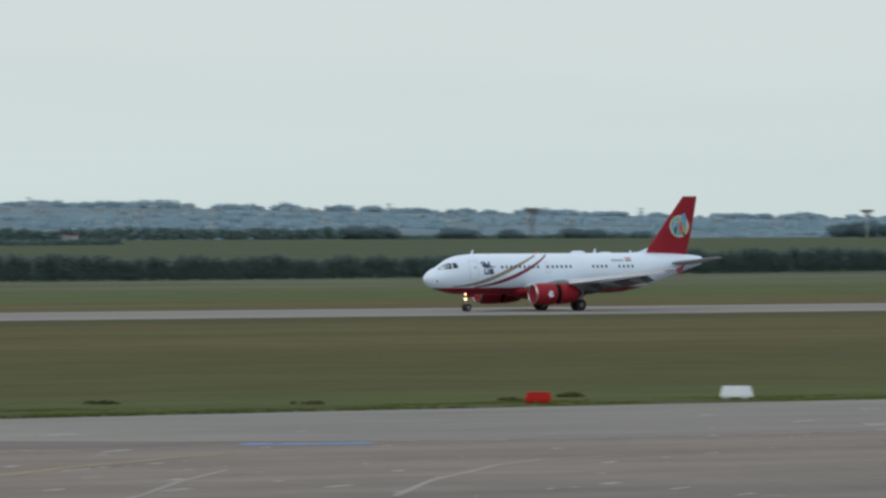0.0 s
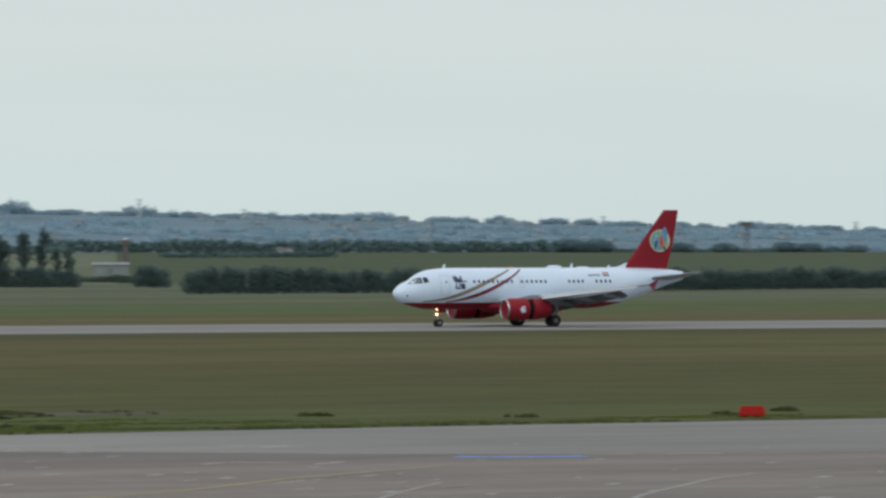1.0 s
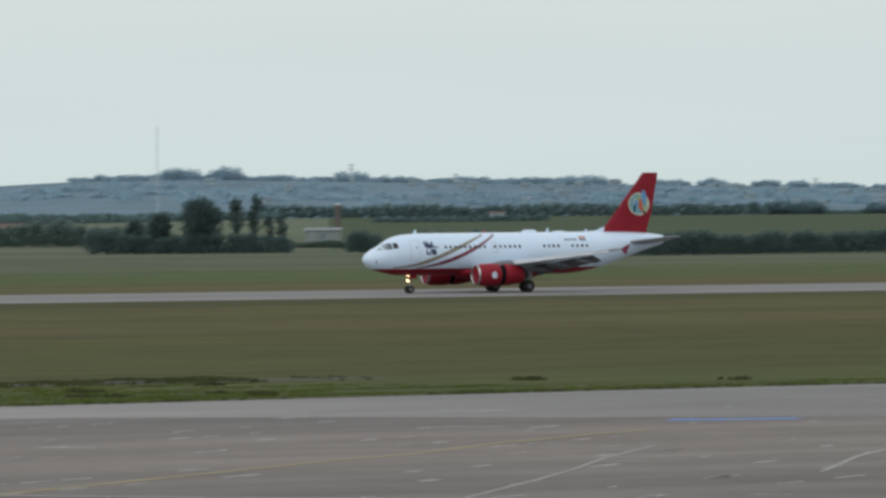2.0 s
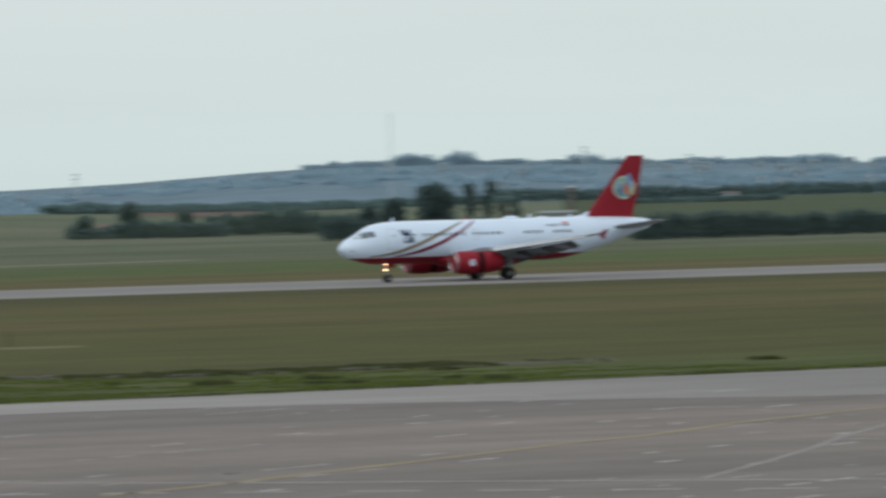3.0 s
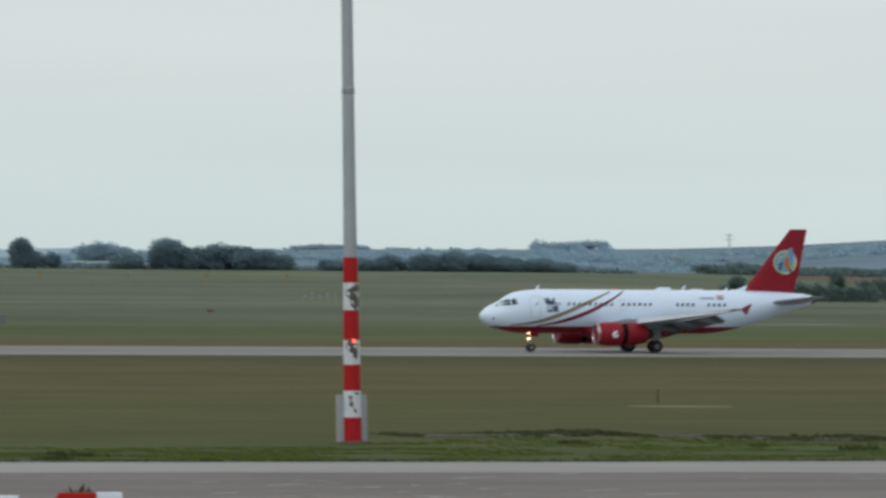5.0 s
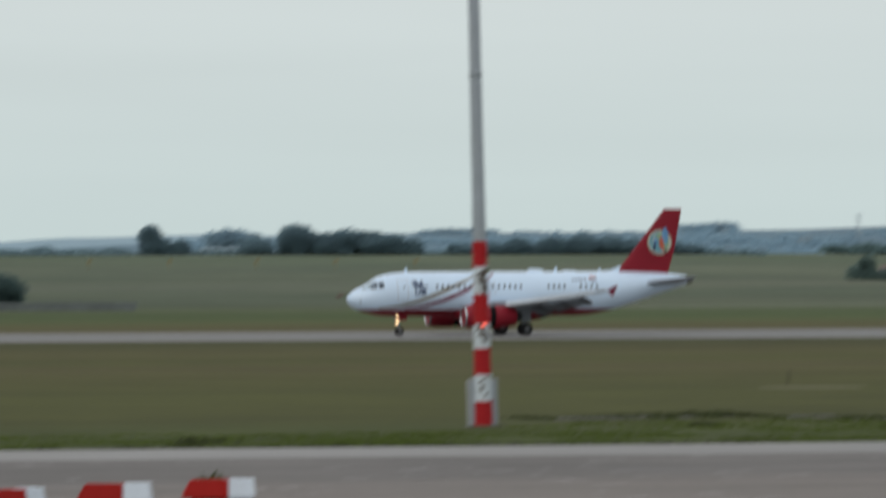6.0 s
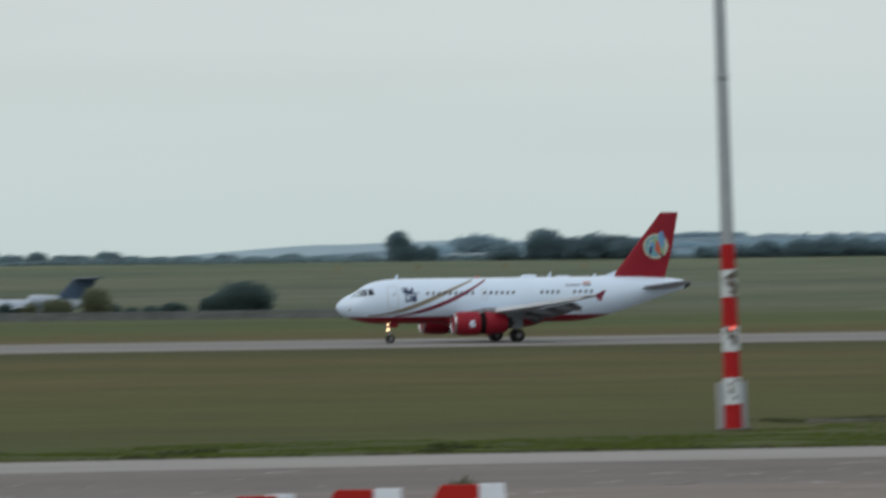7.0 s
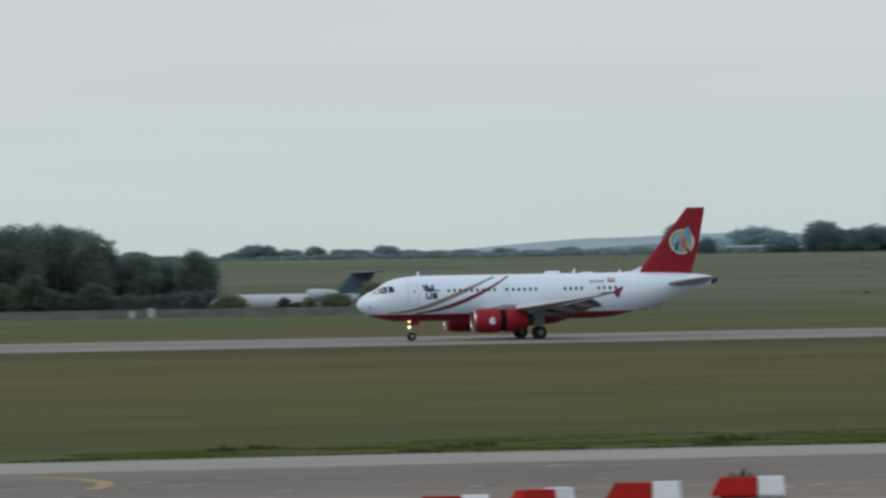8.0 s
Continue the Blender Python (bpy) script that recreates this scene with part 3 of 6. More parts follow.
def build_airliner():
    jet = thing("airliner", pose(328, 584, 0.03), "white and crimson twin-engine airliner rolling out on the runway", "airplane")
    # fuselage, white above and red below the belly line
    rows = []
    for x in sorted(set(SX + [7 + k * 0.75 for k in range(20)] + [0.35, 0.75, 1.25, 1.75, 2.25, 2.75, 3.3, 4.0, 4.8, 5.8])):
        zc, hz, hy = hull(x)
        rows.append([(x, hy * math.sin(2 * math.pi * k / 48), zc + hz * math.cos(2 * math.pi * k / 48)) for k in range(48)])
    bm = rings(bmesh.new(), rows)
    bmesh.ops.bisect_plane(bm, geom=bm.faces[:] + bm.edges[:] + bm.verts[:], plane_co=(0, 0, 2.42), plane_no=(0, 0, 1))
    bmesh.ops.bisect_plane(bm, geom=bm.faces[:] + bm.edges[:] + bm.verts[:], plane_co=(33.2, 0, 0), plane_no=(1, 0, 0))
    for f in bm.faces:
        c = f.calc_center_median()
        f.material_index = 1 if c.z < 2.42 else (2 if c.x > 33.4 else 0)
    body = part("fuselage", bm, [WHITE, RED, DARK], jet, "white fuselage with a crimson belly", True)
    # belly fairing under the wing
    rows = []
    for x, w, d in ((9.6, 0.3, 0.1), (10.6, 1.5, 0.45), (12.0, 2.05, 0.62), (16.5, 2.1, 0.66), (18.5, 1.6, 0.5), (20.2, 0.4, 0.15)):
        rows.append([(x, w * math.sin(2 * math.pi * k / 24), 2.1 + (0.35 if math.cos(2 * math.pi * k / 24) > 0 else 0.9 * d / 0.62) * math.cos(2 * math.pi * k / 24)) for k in range(24)])
    part("belly_fairing", rings(bmesh.new(), rows), RED, jet, "crimson belly fairing", True)
    for side in (-1, 1):
        decal("gold_stripe", ribbon([(2.7, 2.55), (6.1, 3.1), (9.3, 4.32), (12.65, 5.7)], 0.185), GOLD, body, side, 0.010, "sweeping dull gold stripe")
        decal("red_stripe", ribbon([(5.2, 2.5), (8.0, 3.02), (10.8, 4.08), (13.95, 5.74)], 0.18), MAROON, body, side, 0.010, "sweeping crimson stripe")
        cabin = [8.2 + 0.533 * k for k in range(9)] + [13.6] + [14.2 + 0.533 * k for k in range(5)] + [19.05 + 0.52 * k for k in range(4)] + [22.2 + 0.533 * k for k in range(4)]
        for x in cabin:
            decal("window", rounded(x, 4.52, 0.25, 0.32), GLASS, body, side, 0.016)
        # doors as thin seams
        for name, x0, x1, z0, z1 in (("front_door", 4.42, 5.42, 3.2, 5.2), ("overwing_exit", 13.32, 13.88, 3.9, 4.98)):
            seam = 0.05
            edge = decal(name, [(x0, z0), (x1, z0), (x1, z1), (x0, z1)], WHITE, body, side, 0.007, "white door flush in the fuselage")
            for o in ([(x0, z0), (x0 + seam, z0), (x0 + seam, z1), (x0, z1)], [(x1 - seam, z0), (x1, z0), (x1, z1), (x1 - seam, z1)], [(x0, z0), (x1, z0), (x1, z0 + seam), (x0, z0 + seam)], [(x0, z1 - seam), (x1, z1 - seam), (x1, z1), (x0, z1)]):
                ob = decal("seam", o, SEAM, edge, side, 0.014, "grey door seam")
        decal("door_window", rounded(5.05, 4.5, 0.16, 0.2), GLASS, body, side, 0.016)
        # cockpit glazing
        for o, m in (([(1.22, 4.28), (1.88, 4.31), (2.22, 4.9), (1.9, 4.72), (1.5, 4.46)], SCREEN), ([(1.94, 4.33), (2.6, 4.37), (2.62, 4.95), (2.3, 4.92)], GLASS), ([(2.72, 4.38), (3.26, 4.48), (3.14, 4.97), (2.74, 4.96)], GLASS)):
            decal("cockpit_window", o, m, body, side, 0.014, "dark cockpit window" if m is GLASS else "windscreen with a pale painted reflection")
        # winged emblem and block mark in navy
        for o in ([(5.72, 5.1), (6.0, 4.98), (6.3, 4.78), (6.1, 4.62), (5.85, 4.8)], [(5.8, 4.66), (6.2, 4.72), (6.5, 4.5), (6.2, 4.42), (5.95, 4.55)], [(6.25, 4.86), (6.6, 4.8), (6.95, 4.62), (7.25, 4.62), (7.0, 4.48), (6.5, 4.46), (6.25, 4.6)], [(6.62, 5.06), (6.8, 5.12), (6.86, 4.72), (6.6, 4.7)], [(6.0, 5.16), (6.2, 5.12), (6.5, 4.78), (6.3, 4.66)], [(6.15, 4.62), (6.75, 4.72), (6.9, 4.5), (6.4, 4.4)], [(7.25, 4.62), (7.42, 4.56), (7.3, 4.46), (7.1, 4.5)]):
            decal("emblem", o, NAVY, body, side, 0.012, "navy blue winged emblem")
        for o in ([(6.05, 4.36), (6.2, 4.36), (6.2, 3.96), (6.45, 3.96), (6.45, 4.36), (6.6, 4.36), (6.6, 3.78), (6.05, 3.78)], [(6.66, 4.36), (7.1, 4.36), (7.16, 3.78), (6.66, 3.78)]):
            decal("block_mark", o, NAVY, body, side, 0.012, "navy blue block mark")
        # registration as plain bars, and a small flag
        for k in range(5):
            decal("bar", [(21.45 + k * 0.29, 5.02), (21.63 + k * 0.29, 5.02), (21.63 + k * 0.29, 5.24), (21.45 + k * 0.29, 5.24)], REGBAR, body, side, 0.011, "grey marking bar")
        for m, z in ((ORANGE, 5.36), (SEAM, 5.24), (NAVY, 5.1)):
            decal("flag_stripe", [(23.1, z - 0.06), (23.85, z - 0.06), (23.85, z + 0.06), (23.1, z + 0.06)], m, body, side, 0.012, "small tricolour flag stripe")
    decal("nose_port", rounded(1.05, 3.12, 0.14, 0.2), DARK, body, -1, 0.014)
    # roof aerials and humps
    for x, h in ((5.5, 0.38), (20.1, 0.42), (24.4, 0.25)):
        part("aerial", rings(bmesh.new(), [[(x, -0.03, 5.86), (x + 0.35, -0.03, 5.86), (x + 0.35, 0.03, 5.86), (x, 0.03, 5.86)], [(x + 0.22, -0.012, 5.9 + h), (x + 0.36, -0.012, 5.9 + h), (x + 0.36, 0.012, 5.9 + h), (x + 0.22, 0.012, 5.9 + h)]]), WHITE, jet, "white blade aerial")
    for x0, x1, h in ((17.5, 19.1, 0.24), (20.9, 22.3, 0.1)):
        rows = []
        for u in (0, 0.06, 0.2, 0.8, 0.94, 1):
            k = math.sqrt(max(0.0, 1 - (2 * u - 1) ** 6)) * 0.98 + 0.02
            rows.append([(x0 + (x1 - x0) * u, 0.42 * k * math.cos(a * math.pi / 6), 5.86 + (h + 0.04) * k * max(0, math.sin(a * math.pi / 6)) - (0.08 if math.sin(a * math.pi / 6) < 0 else 0)) for a in range(12)])
        part("roof_hump", rings(bmesh.new(), rows), WHITE, jet, "white rounded roof fairing", True)
    part("beacon", turned([(5.88, 0.12), (5.98, 0.12), (6.06, 0.08), (6.09, 0.02)], "z", 12, (13.4, 0, 0)), BEACON, jet, "small red beacon", True)
    # fin
    fin_rows = []
    for x, z, c, t in ((26.2, 5.7, 5.2, 0.09), (28.0, 7.9, 4.05, 0.09), (30.9, 11.55, 1.85, 0.09), (31.05, 11.76, 1.66, 0.05)):
        fin_rows.append([(x + px, pz, z) for px, pz in airfoil(c, t)])
    fin = part("tail_fin", rings(bmesh.new(), fin_rows), RED, jet, "crimson tail fin", True)
    part("fin_fillet", rings(bmesh.new(), [[(24.6, -0.05, 5.82), (24.6, 0.05, 5.82), (24.7, 0, 5.9)], [(25.6, -0.14, 5.75), (25.6, 0.14, 5.75), (25.7, 0, 6.0)], [(26.7, -0.16, 5.7), (26.7, 0.16, 5.7), (26.75, 0, 6.42)]]), WHITE, jet, "white fillet before the fin")

    def on_fin(x, z, side):
        u = min(1, max(0, (z - 5.7) / 6.06))
        le, c = 26.2 + 4.85 * u, 5.2 - 3.54 * u
        a = min(1, max(0.001, (x - le) / c))
        t = 0.09 * 5 * (0.2969 * math.sqrt(a) - 0.126 * a - 0.3516 * a * a + 0.2843 * a ** 3 - 0.1036 * a ** 4) * c
        return (x, side * (abs(t) + 0.05), z)

    def fin_patch(name, pts, m, side, lift, label):
        bm = bmesh.new()
        vs = [bm.verts.new((p[0], p[1] + side * lift, p[2])) for p in (on_fin(x, z, side) for x, z in pts)]
        bm.faces.new(vs)
        bmesh.ops.triangulate(bm, faces=bm.faces[:])
        part(name, bm, m, fin, label)

    for side in (-1, 1):
        disc = lambda cx, cz, rx, rz, n=24, a0=0, a1=360: [(cx + rx * math.cos(radians(a0 + (a1 - a0) * k / n)), cz + rz * math.sin(radians(a0 + (a1 - a0) * k / n))) for k in range(n)]
        fin_patch("emblem_disc", disc(30.55, 8.62, 1.22, 1.15), CREAM, side, 0.0, "cream round emblem")
        fin_patch("emblem_teal", disc(30.5, 8.62, 0.98, 0.98), TEAL, side, 0.01, "teal emblem field")
        fin_patch("emblem_yellow", [(29.75, 8.6), (30.05, 9.3), (30.2, 9.0), (30.0, 8.5)], CREAM, side, 0.02, "pale yellow emblem patch")
        fin_patch("emblem_blue", disc(30.15, 8.75, 0.26, 0.3, 10), BLUE, side, 0.03, "blue emblem patch")
        fin_patch("emblem_green", disc(30.6, 9.15, 0.42, 0.36, 12), EMGREEN, side, 0.02, "green emblem patch")
        fin_patch("emblem_green", disc(31.15, 8.35, 0.3, 0.45, 12), EMGREEN, side, 0.02, "green emblem patch")
        fin_patch("emblem_leg", [(29.95, 8.55), (30.2, 8.6), (30.15, 8.1), (29.98, 7.72), (29.86, 7.9)], NAVY, side, 0.035, "dark blue emblem stroke")
        fin_patch("emblem_leg", [(30.95, 8.0), (31.2, 7.95), (31.3, 7.62), (31.1, 7.6)], DARK, side, 0.045, "dark emblem stroke")
        fin_patch("emblem_plume", [(30.75, 9.1), (31.2, 8.3), (31.45, 9.4), (31.15, 10.05), (30.85, 9.85)], BLUE, side, 0.03, "blue emblem plume")
        fin_patch("emblem_orange", [(30.45, 8.3), (30.6, 9.2), (30.85, 9.0), (31.0, 8.2), (31.15, 7.65), (30.7, 8.0)], ORANGE, side, 0.04, "orange red emblem streak")
    # tailplane
    for side in (-1, 1):
        part("tailplane", lifting([(28.2, 0.3, 4.66, 4.1, 0.14), (28.9, 1.4, 4.82, 3.6, 0.12), (30.95, 6.1, 5.36, 1.3, 0.09), (31.15, 6.22, 5.37, 1.0, 0.04)], side), GREY, jet, "light grey tailplane", True)
    # wings, with flaps down
    for side in (-1, 1):
        wing = part("wing", lifting([(10.6, 0.8, 2.42, 6.9, 0.12), (11.3, 2.0, 2.55, 6.1, 0.13), (13.55, 6.4, 3.02, 3.95, 0.115), (16.9, 12.8, 3.75, 2.4, 0.105), (19.05, 16.9, 4.25, 1.5, 0.1), (19.25, 17.0, 4.27, 1.25, 0.05)], side), WING, jet, "light grey swept wing", True)
        for s0, s1, xa, za, xb, zb, c in ((2.2, 6.2, 16.9, 2.45, 17.05, 2.88, 1.75), (6.6, 12.6, 17.1, 2.88, 18.9, 3.62, 1.55)):
            bm = bmesh.new()
            rows = []
            for s, x, z in ((s0, xa, za), (s1, xb, zb)):
                rows.append([(x + px * math.cos(0.5) + pz * math.sin(0.5), side * s, z - px * math.sin(0.5) + pz * math.cos(0.5)) for px, pz in airfoil(c * (1.0 if s == s0 else 0.75), 0.12)])
            part("flap", rings(bm, rows), FLAP, wing, "lowered wing flap", True)
        for s, x, z, ln in ((4.6, 14.2, 2.55, 4.3), (8.2, 16.1, 2.95, 3.4), (11.4, 17.6, 3.3, 2.7)):
            rows = []
            for u, w in ((0, 0.02), (0.15, 0.13), (0.45, 0.2), (0.8, 0.14), (1, 0.02)):
                rows.append([(x + ln * u, side * s + w * 0.8 * math.cos(a * math.pi / 5), z - 0.1 - 0.35 * u * u + w * 1.3 * math.sin(a * math.pi / 5)) for a in range(10)])
            part("flap_fairing", rings(bmesh.new(), rows), GREY, wing, "pointed flap track fairing", True)
        for tip_x, tip_z, lab in ((20.72, 4.7, "crimson upper wingtip fence"), (20.3, 3.74, "crimson lower wingtip fence")):
            foot = [(19.75, side * 17.0, 4.25), (20.55, side * 17.0, 4.25), (20.55, side * 17.06, 4.25), (19.75, side * 17.06, 4.25)]
            part("wingtip_fence", rings(bmesh.new(), [foot, [(tip_x - 0.14, side * 17.06, tip_z), (tip_x + 0.08, side * 17.06, tip_z), (tip_x + 0.08, side * 17.1, tip_z), (tip_x - 0.14, side * 17.1, tip_z)]]), MAROON, wing, lab)
        # slats drooped along the leading edge, in four spans
        for s0, x0, z0, c0, s1, x1, z1, c1 in ((2.3, 11.1, 2.5, 0.95, 5.0, 12.5, 2.8, 0.85), (6.6, 13.3, 2.97, 0.8, 9.8, 15.0, 3.33, 0.72), (9.85, 15.02, 3.34, 0.72, 13.0, 16.68, 3.7, 0.62), (13.05, 16.7, 3.71, 0.62, 16.5, 18.5, 4.13, 0.5)):
            rows = []
            for sp, x, z, c in ((s0, x0, z0, c0), (s1, x1, z1, c1)):
                rows.append([(x + px * math.cos(0.3) - pz * math.sin(0.3), side * sp, z - 0.16 + px * math.sin(0.3) + pz * math.cos(0.3)) for px, pz in airfoil(c, 0.24)])
            part("slat", rings(bmesh.new(), rows), SLAT, wing, "pale lowered leading edge slat", True)
    # engines with the reverser sleeves slid open
    for side in (-1, 1):
        eng = new("engine")
        eng.parent, eng.location = jet, (9.5, side * 5.75, 1.78)
        tagged(eng, "crimson engine with opened reverser sleeve")
        part("cowl", turned([(0.12, 0.88), (0.25, 1.0), (0.7, 1.09), (1.4, 1.12), (2.4, 1.1), (2.42, 0.96), (0.5, 0.93), (0.12, 0.875)], "x", 36), RED, eng, "crimson front cowl", True)
        part("inlet_lip", turned([(0.3, 0.84), (0.06, 0.88), (0.0, 0.92), (0.04, 0.97), (0.16, 1.0), (0.18, 0.97)], "x", 36), STEEL, eng, "bare metal inlet lip", True)
        part("inlet_duct", turned([(0.74, 0.86), (0.5, 0.85), (0.28, 0.845)], "x", 36), ALLOY, eng, "grey inlet duct", True)
        part("fan_disc", turned([(0.72, 0.84), (0.7, 0.3), (0.45, 0.04)], "x", 30), DARK, eng, "dark fan disc and spinner", True)
        part("cascade", turned([(2.38, 0.98), (2.4, 1.0), (2.98, 0.98), (3.0, 0.9)], "x", 36), GAPBLACK, eng, "dark open reverser cascade")
        part("sleeve", turned([(2.95, 0.98), (2.97, 1.1), (3.6, 1.06), (4.4, 0.95), (5.0, 0.82), (5.02, 0.7), (4.0, 0.72)], "x", 36), RED, eng, "crimson reverser sleeve", True)
        part("exhaust", turned([(4.2, 0.6), (5.1, 0.55), (5.6, 0.42), (5.7, 0.1), (6.0, 0.03)], "x", 24), DARK, eng, "dark exhaust cone", True)
        pylon_rows = []
        for x, z0, z1, w in ((1.6, 1.05, 1.12, 0.08), (3.0, 1.0, 1.4, 0.2), (5.4, 0.6, 1.42, 0.2), (7.2, 0.95, 1.2, 0.05)):
            pylon_rows.append([(x, -w, z0), (x, w, z0), (x, w, z1), (x, -w, z1)])
        part("engine_pylon", rings(bmesh.new(), pylon_rows), GREY, eng, "grey engine pylon")
        for o in ([(-0.3, -0.1), (-0.05, 0.32), (0.1, 0.1), (0.0, -0.25)], [(0.02, 0.28), (0.3, 0.3), (0.12, 0.0)], [(-0.2, -0.34), (0.3, -0.3), (0.34, 0.05), (0.05, -0.1)]):
            bm = bmesh.new()
            bm.faces.new([bm.verts.new((1.55 + x, side * math.sqrt(1.135 ** 2 - z * z), z)) for x, z in o])
            part("cowl_mark", bm, WHITE, eng, "pale cowl mark")
    # nose gear
    gear = new("nose_gear")
    gear.parent = jet
    bm = tube((4.95, 0, 2.3), (5.07, 0, 0.38), 0.1, 0.07, 12)
    part("strut", bm, GREY, gear, "light grey nose gear strut")
    part("drag_brace", tube((4.2, 0, 2.1), (5.02, 0, 1.1), 0.05), GREY, gear)
    part("axle", tube((5.07, -0.3, 0.38), (5.07, 0.3, 0.38), 0.05), GREY, gear)
    for side in (-1, 1):
        part("gear_door", boxed(4.9, 5.7, side * 0.42 - 0.02, side * 0.42 + 0.02, 1.42, 2.0, bevel=0.01), RED, gear, "crimson gear door")
    for side, z, r in ((-1, 1.78, 0.1), (-1, 1.24, 0.1)):
        part("landing_light", turned([(4.74, 0.02), (4.75, r), (4.84, r * 1.05), (4.96, r * 0.5)], "x", 16, (0, side * 0.16, z)), LANDING, gear, "glowing warm landing light", True)
    hubs = [wheel("nose_wheel", 0.39, 0.24, (5.07, s * 0.26, 0.39), jet) for s in (-1, 1)]
    # main gear
    for side in (-1, 1):
        leg = new("main_gear")
        leg.parent = jet
        part("strut", tube((16.0, side * 3.5, 2.7), (16.11, side * 3.8, 0.6), 0.15, 0.11, 12), GREY, leg, "light grey main gear strut")
        part("side_brace", tube((15.9, side * 2.0, 2.5), (16.08, side * 3.72, 1.4), 0.07), GREY, leg)
        part("axle", tube((16.11, side * 3.25, 0.6), (16.11, side * 4.35, 0.6), 0.08), GREY, leg)
        part("gear_door", boxed(15.5, 16.6, side * 4.06 - 0.02, side * 4.06 + 0.02, 1.25, 2.75, bevel=0.01), GREY, leg, "grey gear leg door")
        for s in (-0.46, 0.46):
            hubs.append(wheel("main_wheel", 0.6, 0.42, (16.11, side * 3.8 + s, 0.6), jet))
    return jet, hubs


airliner, airliner_wheels = build_airliner()


# ---- the apron's edge: mast, barriers, markings, verge ----
def build_mast():
    mast = thing("light_mast", pose(89.18, 287.4, 0, 0, -1.3, 0), "tall steel mast with red and white warning bands standing in grass", "mast")

    def rad(z):
        return 0.42 - 0.0107 * z if z < 11 else 0.302 - 0.004 * (z - 11)
    bands = ((0.0, 1.18, MASTRED), (1.18, 2.4, MASTWHITE), (2.4, 3.6, MASTRED), (3.6, 4.72, MASTWHITE), (4.72, 6.1, MASTRED), (6.1, 7.35, MASTWHITE), (7.35, 8.52, MASTRED))
    for z0, z1, m in bands:
        part("painted_band", turned([(z0, rad(z0)), (z1, rad(z1))], "z", 24), m, mast, "red painted band" if m is MASTRED else "chipped white painted band", True)
    part("shaft", turned([(8.52, rad(8.52) * 0.97), (11, rad(11) * 0.97), (16, rad(16) * 0.97), (16.02, rad(16) * 1.03), (16.3, rad(16) * 1.03), (16.32, rad(16) * 0.95), (25, rad(25))], "z", 24), MASTGREY, mast, "plain galvanised upper shaft", True)
    rnd = random.Random(4)
    for z, a, w, h in ((6.45, -70, 0.3, 0.5), (6.85, -100, 0.34, 0.35), (7.1, -60, 0.2, 0.25), (4.45, -105, 0.3, 0.4), (4.1, -75, 0.16, 0.25), (2.1, -118, 0.1, 0.14), (1.8, -112, 0.1, 0.2), (1.5, -88, 0.07, 0.14), (2.28, -74, 0.12, 0.07)):
        bm = bmesh.new()
        pts = []
        for k in range(9):
            q = 2 * math.pi * k / 9
            da = w / rad(z) * math.cos(q) * rnd.uniform(0.6, 1.1)
            dz = h * math.sin(q) * rnd.uniform(0.6, 1.1)
            ang = radians(a) + da
            pts.append(((rad(z) + 0.012) * math.cos(ang), (rad(z) + 0.012) * math.sin(ang), z + dz))
        c = bm.verts.new(((rad(z) + 0.03) * math.cos(radians(a)), (rad(z) + 0.03) * math.sin(radians(a)), z))
        vs = [bm.verts.new(p) for p in pts]
        for k in range(9):
            bm.faces.new((c, vs[k], vs[(k + 1) % 9]))
        part("torn_patch", bm, RUSTY, mast, "dark torn patch")
    part("obstruction_light", turned([(4.58, 0.02), (4.6, 0.08), (4.71, 0.09), (4.78, 0.03)], "z", 14, (-0.02, -0.44, 0)), OBSTRUCTION, mast, "glowing red obstruction light", True)
    box_ = new("cabinet")
    box_.parent = mast
    tagged(box_, "grey steel switch cabinet")
    for x0, x1 in ((-0.64, -0.36), (0.38, 0.72)):
        part("body", boxed(x0, x1, 0.05, 0.5, 0, 2.2, bevel=0.03), FENCE_PALE, box_, "pale grey cabinet body")
        part("door", boxed(x0 + 0.04, x1 - 0.04, 0.02, 0.055, 0.12, 2.1, bevel=0.01), MASTGREY, box_, "grey cabinet door")
    part("back_plate", boxed(-0.36, 0.38, 0.42, 0.5, 0, 2.1, bevel=0.02), FENCE_PALE, box_)
    part("base_plinth", boxed(-0.74, 0.8, -0.46, 0.6, 0, 0.08, bevel=0.02), STONE, mast, "concrete plinth")


RUSTY = surface("rusty_bare_patch", (0.1, 0.085, 0.075), 0.8, vary=0.3, scale=4)
FENCE_PALE = surface("pale_grey_cabinet_paint", (0.33, 0.34, 0.345), 0.55, vary=0.12, scale=2)


def block(length, lean, height, depth, flare):
    """A tapered barrier block, standing on two feet."""
    rows = []
    for z, k in ((0.07, 1.0), (0.22, 0.92), (height - 0.05, 0.12), (height, 0.0)):
        l0, l1 = -lean * k, length + flare * k
        d = depth / 2 + 0.08 * k
        rows.append([(l0, -d, z), (l1, -d, z), (l1, d, z), (l0, d, z)])
    bm = rings(bmesh.new(), rows)
    for x in (0.16, length - 0.3):
        box(bm, x - 0.16, x + 0.18, -depth / 2, depth / 2, 0.0, 0.12)
    bmesh.ops.bevel(bm, geom=[e for e in bm.edges if e.calc_length() > 0.3], offset=0.015, segments=1, affect="EDGES")
    return bm


